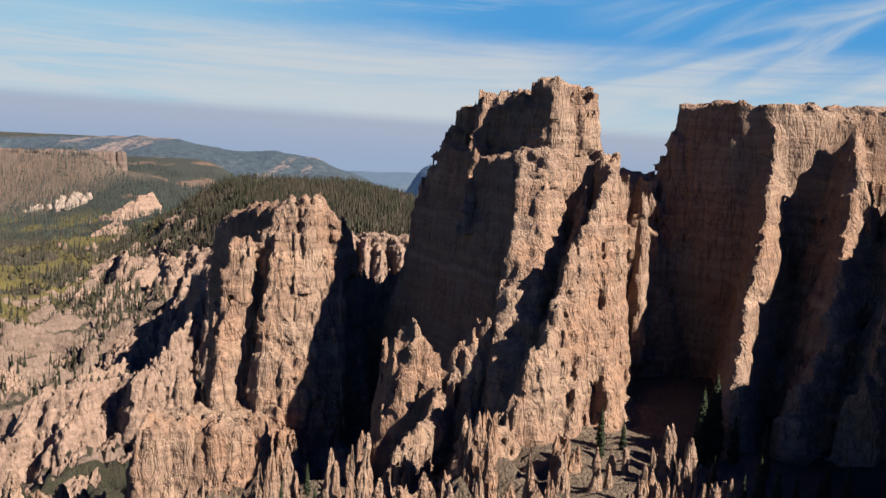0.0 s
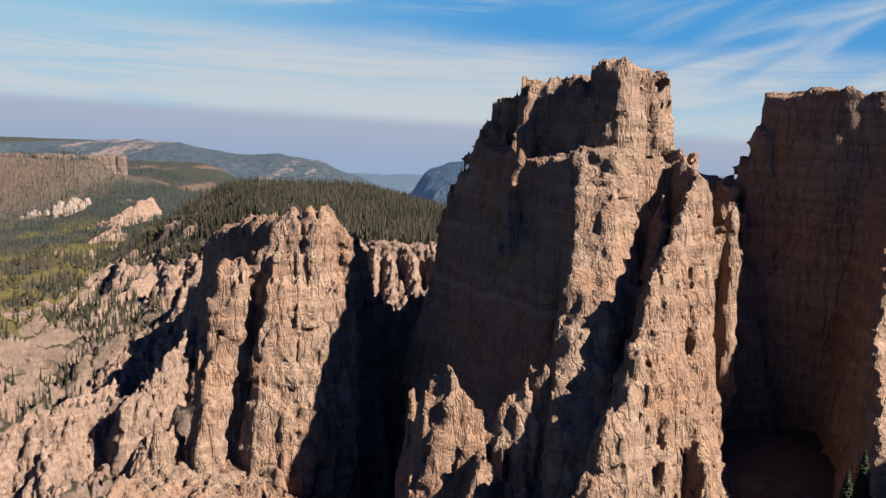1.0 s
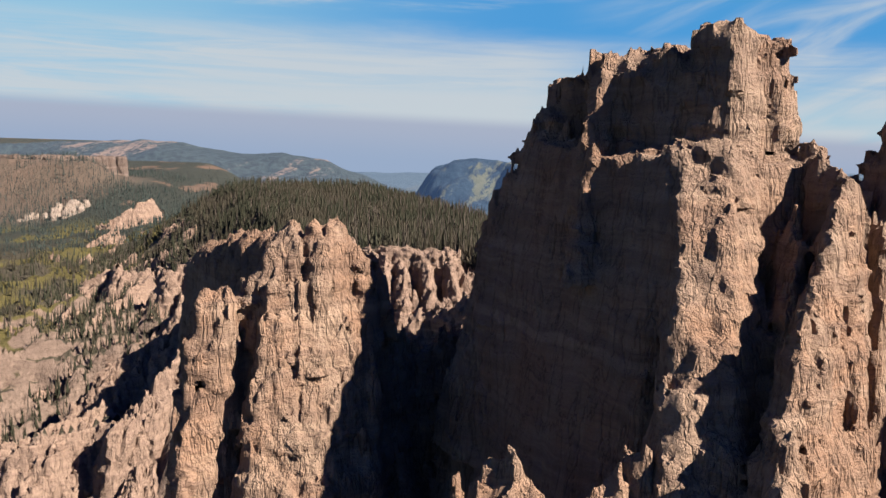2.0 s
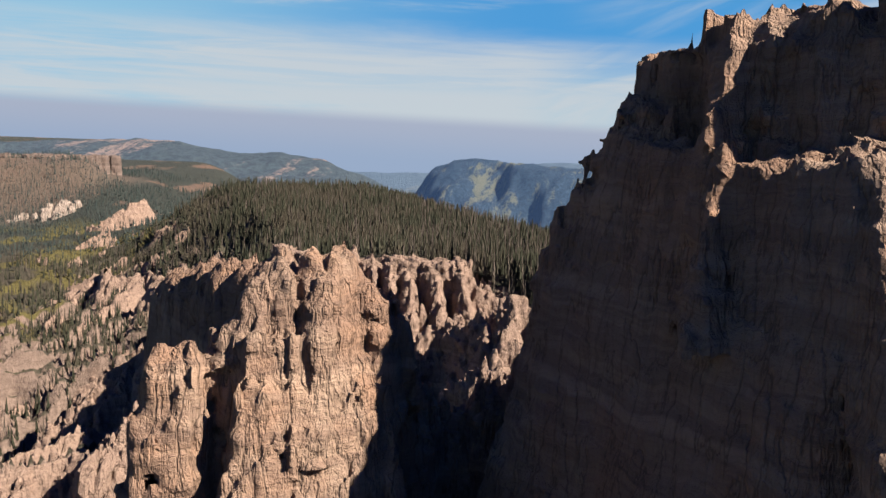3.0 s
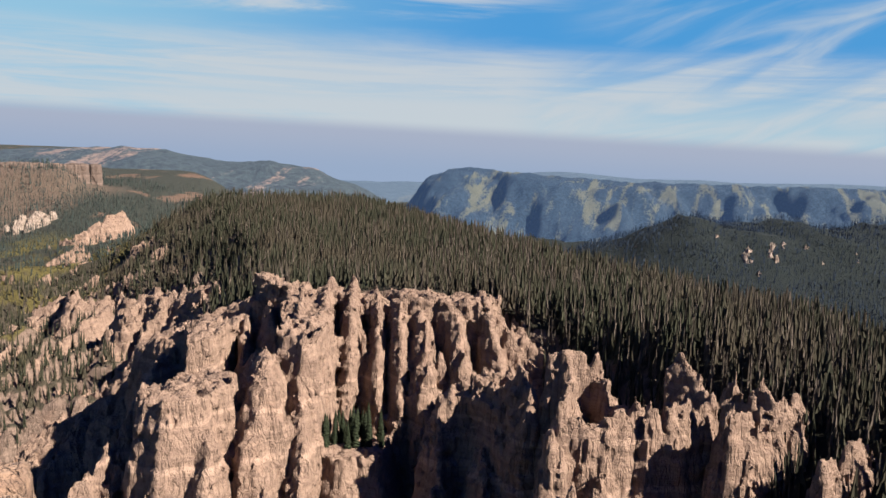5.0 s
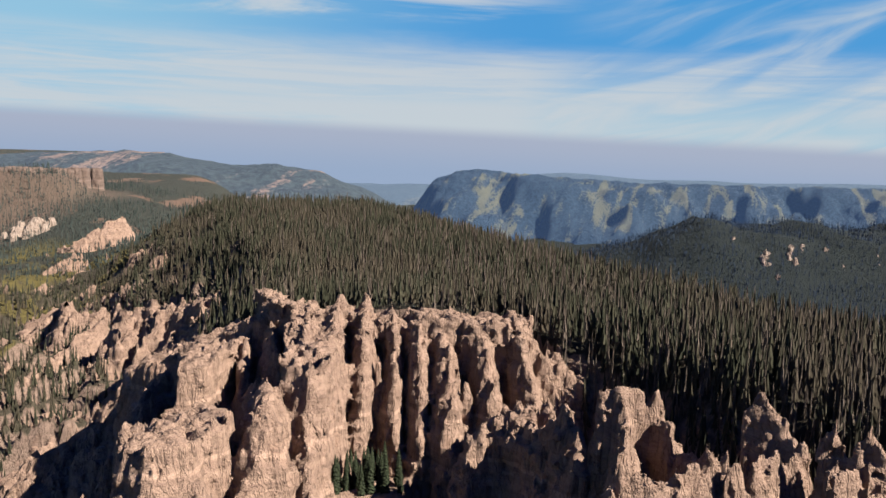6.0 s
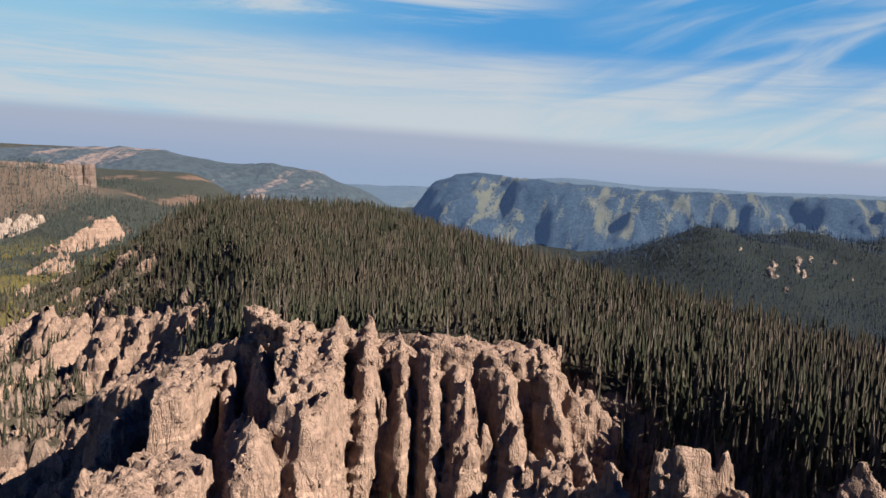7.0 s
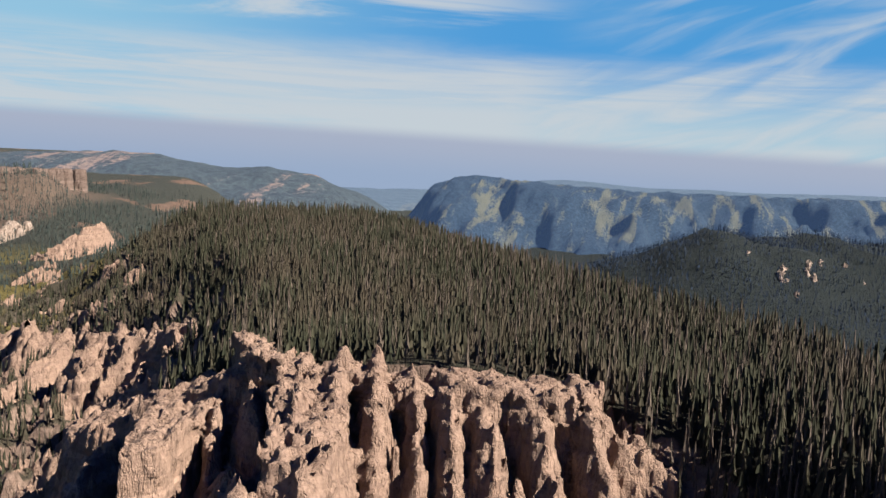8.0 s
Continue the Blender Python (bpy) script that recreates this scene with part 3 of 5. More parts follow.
def weathering(x, y, z, seed, grain):
    """How far jointed, bedded tuff stands proud (+) or back (-) of its plain form."""
    xr, yr = x * 0.90 + y * 0.43, y * 0.90 - x * 0.43
    xr, yr = xr + 1.6 * rnoise(x / 9, y / 9, z / 14, 1), yr + 1.6 * rnoise(x / 9, y / 9, z / 14, 2)
    lev = z + 1.0 * rnoise(x / 28, y / 28, z * 0, 3)
    d = grain * (0.5 * rnoise(x / 9, y / 9, z / 60, 4 + seed) + 0.6 * rnoise(x / 4.2, y / 4.2, z / 45, 5 + seed))       # broad flutes
    d = d + 0.35 * grain * rnoise(xr / 2.0, yr / 2.0, z / 22, 6 + seed)
    for wide, high, dep, sd in ((5.2, 13.0, 0.60, 30), (2.6, 7.0, 0.65, 31), (1.3, 2.8, 0.40, 32)):
        i, j = np.floor(xr / (wide * grain)), np.floor(yr / (wide * grain))
        k = np.floor(lev / high + 2 * rcell(i, j, i * 0, sd))
        d = d + dep * grain * rcell(i, j, k, seed + sd + 3)                               # loosened blocks
    for lam, dep, wide, sd in ((5.0, 1.5, 0.13, 51), (2.2, 0.8, 0.17, 52)):               # upright joints
        q = rnoise(xr / (lam * grain), yr / (lam * grain), z / (lam * 6), sd)
        d = d - dep * grain * np.clip(1 - np.abs(q) / wide, 0, 1)
    bed = np.interp(lev, BED_LEVELS, BEDS)
    d = d + 0.36 * np.sign(bed) * np.abs(bed) ** 0.4                                      # beds run level through all the rock
    d = d + 0.24 * rnoise(x / 2.0, y / 2.0, z / 2.4, seed + 54) + 0.16 * rnoise(x / 0.9, y / 0.9, z / 0.9, seed + 55)
    return d


BED_LEVELS = np.arange(-120, 130, 0.2)
BEDS = 0.8 * vnoise(BED_LEVELS / 2.6, 0.5, 0.5, 91) + vnoise(BED_LEVELS / 1.2, 0.5, 4.5, 92)


def pieces(count, a, b):
    """A mark for each corner that all corners joined to it by edges a, b share."""
    mark = np.arange(count)
    while True:
        low = np.minimum(mark[a], mark[b])
        after = mark.copy()
        np.minimum.at(after, mark[a], low)
        np.minimum.at(after, mark[b], low)
        after = after[after]
        after = after[after]
        if (after == mark).all():
            return mark
        mark = after


def whole_parts(owner, quads):
    """Gives scattered scraps of a form to the form round them, and drops what hangs loose."""
    a = np.concatenate([quads[:, i] for i in range(4)])
    b = np.concatenate([quads[:, (i + 1) % 4] for i in range(4)])
    for turn in range(3):
        same = owner[a] == owner[b]
        mark = pieces(len(owner), a[same], b[same])
        size = np.bincount(mark, minlength=len(owner))
        best = {}
        for m in np.nonzero(size)[0]:
            n = owner[m]
            if n not in best or size[m] > size[best[n]]:
                best[n] = m
        minor = ~np.isin(mark, list(best.values()))
        edge = ~same & minor[a] & ~minor[b]
        give = np.full(len(owner), -1)
        give[mark[a[edge]]] = owner[b[edge]]
        owner = np.where(minor & (give[mark] >= 0), give[mark], owner)
    mark = pieces(len(owner), a, b)
    size = np.bincount(mark, minlength=len(owner))
    return np.where(size[mark] > 0.02 * size.max(), owner, -1)


def carve(name, label, mat, cell, seed, forms, grain=1.0, bend=1.0, category="rock formation"):
    """A rock mass out of forms that run into one another, weathered as one, with a mesh for each form."""
    lo, hi = np.full(3, 1e9), np.full(3, -1e9)
    for p in forms:
        if p["kind"] == "block":
            low = p["ref"] - p["z0"]
            grow = p["batter"] * low + 3
            for s in (0, low, p["ref"] - p["z1"]):
                a = p["plan"] + np.array(p["lean"]) * s
                lo[:2], hi[:2] = np.minimum(lo[:2], a.min(0) - grow), np.maximum(hi[:2], a.max(0) + grow)
            hi[2] = max(hi[2], p["z1"] + 4 + 12 * (abs(p["tilt"][0]) + abs(p["tilt"][1])))
        else:
            high = p["line"][:, 2].max() - p["z0"]
            grow = p["r"] + p["slope"] * high + p["flare"] * high ** 2 / 100 + 3
            lo[:2], hi[:2] = np.minimum(lo[:2], p["line"].min(0)[:2] - grow), np.maximum(hi[:2], p["line"].max(0)[:2] + grow)
            hi[2] = max(hi[2], p["line"][:, 2].max() + 3)
        lo[2] = min(lo[2], p["z0"] - 1)
    step = 4
    count = (np.ceil((hi - lo) / (cell * step)).astype(int)) * step
    axes = [lo[i] + cell * np.arange(count[i]) for i in range(3)]
    cx, cy, cz = np.meshgrid(*[a[::step] + cell * (step - 1) / 2 for a in axes], indexing="ij")
    rough = np.full(cx.shape, 1e9)
    for p in forms:
        rough = np.minimum(rough, plain_distance(p, cx, cy, cz, 0.5))
    reach = 3.0 + cell * step * 0.9 + 0.5 * max(p["crag"] for p in forms)
    field = rough.repeat(step, 0).repeat(step, 1).repeat(step, 2).astype(np.float32)
    which = np.zeros(field.shape, np.int16)
    ix, iy, iz = np.nonzero(np.abs(field) < reach)
    x, y, z = (axes[i][a].astype(np.float32) for i, a in enumerate((ix, iy, iz)))
    gx, gy = np.meshgrid(axes[0].astype(np.float32), axes[1].astype(np.float32), indexing="ij")
    plain, owner, soft = np.full(len(x), 1e9, np.float32), np.zeros(len(x), np.int16), np.ones(len(x), np.float32)
    bx = x + bend * (rnoise(x / 15, y / 15, z / 22, 11) + 0.5 * rnoise(x / 6, y / 6, z / 12, 12))
    by = y + bend * (rnoise(x / 15, y / 15, z / 22, 13) + 0.5 * rnoise(x / 6, y / 6, z / 12, 14))
    for n, p in enumerate(forms):
        broken = jagged(gx, gy, p["lam"], seed + 7 * n).astype(np.float32)
        d = plain_distance(p, bx, by, z, broken[ix, iy]).astype(np.float32)
        closer = d < plain
        plain, owner, soft = np.where(closer, d, plain), np.where(closer, n, owner), np.where(closer, np.float32(p["k"]), soft)
    skin_deep = (plain > -4.2) & (plain < 2.6)
    plain[skin_deep] -= soft[skin_deep] * weathering(x[skin_deep], y[skin_deep], z[skin_deep], seed, grain)
    field[ix, iy, iz] = plain
    which[ix, iy, iz] = owner
    verts, quads, at = skin(field, lo, cell)
    owner = whole_parts(which[tuple(at.T)].astype(np.int64), quads)[quads[:, 0]]
    foot = verts[quads[:, 0]]
    shown = foot[:, 2] > land(foot[:, 0], foot[:, 1]) - 5                                  # what lies under the ground is left away
    quads, owner = quads[shown], owner[shown]
    if (owner >= 0).sum() < 12:
        return None
    base = tagged(new(name), label, category)
    base.location = (*((lo + hi) / 2)[:2], lo[2])
    for n, p in enumerate(forms):
        mine = quads[owner == n]
        if not len(mine):
            continue
        used, back = np.unique(mine, return_inverse=True)
        mine = back.reshape(-1, 4)
        mark = pieces(len(used), np.concatenate([mine[:, i] for i in range(3)]), np.concatenate([mine[:, i + 1] for i in range(3)]))[mine[:, 0]]
        for m in np.unique(mark):
            own, turned = np.unique(mine[mark == m], return_inverse=True)
            if len(turned) < 48:
                continue
            rock = verts[used[own]]
            o = np.array((*rock.mean(0)[:2], rock[:, 2].min()))
            ob = new(p["name"], mesh_of(p["name"], rock - o, turned.reshape(-1, 4), None, (mat,), False))
            ob.parent = base
            ob.location = o - np.array(base.location)
    if not base.children:
        bpy.data.objects.remove(base)
        return None
    return base


def skin(field, lo, cell):
    """The surface where the field is 0: corners, four-sided faces and the cell of each corner."""
    inside = field < 0
    total = np.zeros(tuple(n - 1 for n in field.shape), np.int8)
    for i in (0, 1):
        for j in (0, 1):
            for k in (0, 1):
                total += inside[i:field.shape[0] - 1 + i, j:field.shape[1] - 1 + j, k:field.shape[2] - 1 + k]
    at = np.argwhere((total > 0) & (total < 8))
    number = np.full(total.shape, -1, np.int32)
    number[tuple(at.T)] = np.arange(len(at))
    corner = {c: field[at[:, 0] + c[0], at[:, 1] + c[1], at[:, 2] + c[2]] for c in ((i, j, k) for i in (0, 1) for j in (0, 1) for k in (0, 1))}
    where, hits = np.zeros((len(at), 3)), np.zeros(len(at))
    for c in corner:
        for axis in range(3):
            if c[axis]:
                continue
            e = tuple(1 if i == axis else c[i] for i in range(3))
            a, b = corner[c], corner[e]
            cross = (a < 0) != (b < 0)
            f = np.where(cross, a / np.where(cross, a - b, 1), 0)
            for i in range(3):
                where[:, i] += np.where(cross, f if i == axis else c[i], 0)
            hits += cross
    verts = lo + cell * (at + where / hits[:, None])
    quads = []
    for axis in range(3):
        u, v = (axis + 1) % 3, (axis + 2) % 3
        a = [slice(1, -1)] * 3
        b = list(a)
        a[axis], b[axis] = slice(0, -1), slice(1, None)
        sa, sb = inside[tuple(a)], inside[tuple(b)]
        for turn in (0, 1):
            e = np.argwhere(sa & ~sb if turn else sb & ~sa)
            if not len(e):
                continue
            e[:, u] += 1
            e[:, v] += 1
            ring = []
            for du, dv in ((1, 1), (0, 1), (0, 0), (1, 0)):
                q = e.copy()
                q[:, u] -= du
                q[:, v] -= dv
                ring.append(number[tuple(q.T)])
            ring = np.stack(ring, 1)
            quads.append(ring if turn else ring[:, ::-1])
    return verts, np.concatenate(quads), at


def main_tower():
    forms = [
        block("body", ((-0.8, 209), (3.4, 198), (14.4, 180), (24, 181), (34, 184), (38, 196), (35, 214), (8, 219)), 10, 98, 0.03, (-0.08, -0.12), 3, 0.25, lam=4, ref=100),
        block("buttress", ((15.2, 186), (15.6, 180.6), (20.5, 179.6), (24.5, 183), (24, 190)), 10, 99, 0.05, (-0.08, -0.50), 2, 0.55),
        block("crown", ((8, 202), (9.5, 194.5), (14, 190), (21, 184.5), (29.5, 187), (32, 196), (25, 208), (12, 208)), 70, 109.6, 0.12, (0, 0), 2.4, 0.55, lam=2.6),
        block("crown", ((17.8, 186.5), (21.5, 183.2), (25.5, 185.5), (22, 191)), 86, 112.2, 0.10, (0, 0), 2.2, 0.6),
        block("crown", ((25.5, 188), (29.8, 188), (30.2, 193), (26, 193)), 86, 111.0, 0.10, (0, 0), 1.5, 0.6),
        block("shoulder", ((3.0, 208), (5.0, 203.5), (10, 199), (13, 206), (6, 213)), 70, 106.6, 0.06, (-0.04, 0), 1.8, 0.5),
        block("shoulder", ((0.4, 207), (2.0, 202.6), (6, 200), (6, 210)), 60, 102, 0.08, (-0.10, 0.03), 1.8, 0.5),
        block("shoulder", ((-1.6, 210), (0.6, 204.6), (4, 202), (2, 213)), 50, 96.5, 0.08, (-0.16, 0.05), 2.0, 0.5),
        block("shoulder", ((-5.0, 213), (-3.0, 208), (2, 205), (0, 216)), 20, 90.5, 0.06, (-0.10, 0.03), 2.5, 0.5),
        crest("rib", ((9.4, 195, 109.8), (7.0, 191.5, 102), (5.9, 188.4, 92), (5.7, 187, 87)), 80, 1.8, 0.10, 0, 1.5, 0.5, 1.6),
        crest("buttress", ((31.5, 184, 100), (32.4, 176, 96.2), (27.5, 168, 87)), 20, 1.4, 0.12, 0, 2.2, 0.7),
        crest("buttress", ((34.8, 184, 96), (35, 178, 93)), 20, 0.8, 0.09, 0, 3, 0.6),
        crest("buttress", ((33.4, 176, 94), (31.5, 169, 84), (29, 161, 66)), 20, 1.2, 0.11, 0, 3, 0.7),
        crest("buttress", ((28, 178, 92), (26, 171, 85)), 20, 1.4, 0.12, 0, 3, 0.7),
        crest("ridge", ((27.5, 169, 88), (24, 162.8, 81.5), (19.8, 153.6, 69.5), (16.6, 150.5, 65)), 10, 1.2, 0.20, 0.1, 3.4, 0.8, 2.0),
        crest("ridge", ((16.5, 150.3, 66), (13.5, 146.5, 59), (10.5, 142.5, 57.5), (7, 139, 55), (4.5, 136, 51)), 5, 1.2, 0.24, 0.2, 4.5, 0.8, 1.8),
        crest("ridge", ((6, 138, 54), (0.5, 132, 51), (-4.6, 127, 50), (-9, 122, 45)), 5, 1.2, 0.24, 0.2, 4.5, 0.8, 1.8),
        crest("foot", ((24, 163, 72), (25.5, 156, 64), (24, 150, 57), (21, 145, 51)), 5, 0.7, 0.34, 0.1, 4, 0.8, 2.0),
        crest("foot", ((19.4, 151.5, 57), (18.8, 147, 54), (16, 141, 49)), 5, 0.6, 0.26, 0, 3.5, 0.7, 1.6),
        crest("foot", ((31, 166, 66), (30, 158, 60), (30, 152, 55)), 10, 1.0, 0.4, 0.2, 3, 0.8),
    ]
    carve("rock_tower", "tall brown tuff tower with a broken crown and fluted buttresses", ROCK, 0.62, 11, forms, 1.0, 0.4)


def front_fins():
    forms = [
        crest("fin", ((-7.2, 168.6, 61), (-5.4, 167.2, 65.5), (-3.0, 166.4, 67.6), (-0.4, 166, 64.5), (2.4, 165.8, 60.5)), 8, 0.6, 0.17, 0.1, 3.2, 0.55, 1.5),
        crest("fin", ((3.4, 165.2, 61.5), (6.6, 164.5, 66.5), (9.6, 164.0, 69.5), (11, 164.6, 66)), 8, 0.7, 0.18, 0.1, 3.0, 0.55, 1.6),
        needle("spire", -8.5, 171.4, 30, 62.6, 2.2),
        crest("foot", ((3, 165, 58), (0, 158, 53), (-4, 150, 49.5), (-7, 143, 45)), 5, 0.7, 0.26, 0.2, 4.5, 0.8, 1.6),
        crest("foot", ((8, 164, 57), (6.4, 156, 52), (4, 150, 48)), 5, 0.6, 0.22, 0.2, 4, 0.7, 1.5),
        crest("foot", ((-2, 152, 50), (-5, 141, 47.5), (-8, 134, 45)), 5, 0.6, 0.26, 0.2, 4.5, 0.8, 1.5),
    ]
    carve("rock_fin", "jagged sunlit fins of layered tuff before the tower", ROCK, 0.62, 23, forms)


def left_tower():
    forms = [
        block("body", ((-38.4, 205), (-37, 200.6), (-29, 202.2), (-21.2, 207), (-22, 215), (-34, 217)), -14, 77, 0.06, (0.0, -0.24), 3.0, 0.7, lam=3.4, ref=74),
        crest("crown", ((-38, 205.4, 79), (-35, 206.2, 83.2), (-33.4, 206.8, 85.2)), 66, 2.8, 0.10, 0, 2.4, 0.8, 2.0, 0.35),
        crest("crown", ((-29.6, 207.4, 86.4), (-27, 208.4, 86.2), (-24, 209.6, 83), (-21.8, 211.2, 78)), 66, 3.0, 0.12, 0, 2.2, 0.8, 2.0, 0.35),
        needle("spire", -40.2, 205.4, 40, 77.6, 2.2),
        crest("spire", ((-43.0, 202.6, 77), (-45.4, 202.2, 75.6)), -14, 2.0, 0.075, 0.04, 1.5, 0.5, 1.8, 0.5),
        crest("rib", ((-44.5, 201.5, 70), (-46, 197, 58), (-47, 193, 46)), -14, 1.2, 0.16, 0.1, 2.5, 0.6, 2.0),
        crest("rib", ((-35.5, 199.5, 62), (-36.5, 195, 52), (-37.5, 190.5, 43), (-36, 186, 38)), -14, 1.2, 0.16, 0.1, 3.0, 0.6, 2.0),
        crest("wall", ((-33, 210, 85), (-41, 215.5, 83), (-47, 224, 81.5), (-53, 238, 79.5), (-57, 246, 76)), -10, 2.8, 0.05, 0.02, 3.2, 0.45, 2.4, 0.3),
        crest("saddle", ((-22, 214, 70), (-18, 224, 68), (-9, 227, 69), (0, 224, 80)), 0, 1.6, 0.16, 0.1, 6, 0.8, 2.6),
        block("bench", ((-58, 181), (-57, 176.5), (-47, 178.5), (-39, 179), (-33.5, 183), (-36, 196), (-55, 198)), -14, 41.2, 0.12, (0, -0.16), 2.4, 0.7, lam=2.2),
        crest("foot", ((-34, 190, 44), (-29, 188, 40.5), (-26, 183, 35), (-24, 176, 30)), -10, 1.0, 0.28, 0.1, 3.5, 0.8, 2.0),
        crest("foot", ((-53, 198, 47), (-55.5, 190, 43.5)), -10, 1.0, 0.18, 0.1, 3, 0.7, 2.0),
        needle("spire", -53.4, 192, 20, 49, 2.4),
    ]
    carve("rock_tower", "sunlit orange tuff tower with a cleft down its face", ROCK, 0.54, 37, forms, 0.85, 0.6)


def right_wall():
    forms = [
        block("body", ((51.5, 205), (54, 199.5), (60, 193.5), (68, 189.5), (80, 189), (96, 186), (112, 176), (118, 196), (90, 222), (56, 216)), 5, 109.4, 0.03, (-0.02, -0.05), 2.4, 0.3, lam=4),
        block("step", ((50, 205.5), (51.2, 201), (55, 200), (55, 209)), 30, 103, 0.14, (0, 0), 2, 0.8),
        block("step", ((47.8, 207), (49, 202), (53, 201), (53, 211)), 30, 97, 0.14, (0, 0), 2, 0.8),
        block("saddle", ((36, 210), (38, 203), (46, 202), (48, 210)), 10, 93.5, 0.16, (0, -0.2), 2.5, 1.0),
        crest("rib", ((68.5, 191, 110), (66, 184, 99), (61.5, 174, 87), (56.5, 164, 75), (52.5, 154, 68), (49.8, 147, 65)), 5, 1.2, 0.15, 0.05, 2.4, 0.5, 2.2),
        crest("rib", ((83, 186, 106), (80, 178, 100), (73, 165.5, 84.5), (66, 153, 70), (58, 142, 60)), 5, 1.0, 0.26, 0.05, 3, 0.8, 2.4),
        crest("rib", ((92, 178, 104), (84, 163, 90), (76, 152, 78), (68, 142, 66)), 5, 1.0, 0.26, 0.05, 3, 0.8, 2.4),
        crest("rib", ((104, 172, 106), (96, 152, 92), (84, 140, 74)), 5, 1.4, 0.3, 0.05, 3, 0.8, 2.4),
        crest("rib", ((41.2, 187.6, 94), (40.2, 183, 90)), 55, 0.8, 0.05, 0, 2, 0.5, 1.6),
        needle("knob", 41.3, 164, 40, 62.5, 3, 0.45, 0.16),
        needle("knob", 39.5, 164, 40, 58, 2, 0.45, 0.2),
    ]
    carve("rock_wall", "dark flat-topped tuff wall with upright sunlit ribs", ROCK, 0.9, 5, forms, 1.0, 0.4)
    # Out of view: added because the gully lies in deep shade.
    forms = [
        block("wall", ((104, 186), (98, 160), (96, 120), (92, 88), (82, 62), (78, 34), (96, 30), (112, 70), (120, 120), (124, 180)), 5, 105, 0.22, (0, 0), 6, 1.0, lam=6),
    ]
    carve("rock_wall", "unseen tuff wall beside the tower that shades the gully", ROCK, 1.6, 6, forms, 1.6)


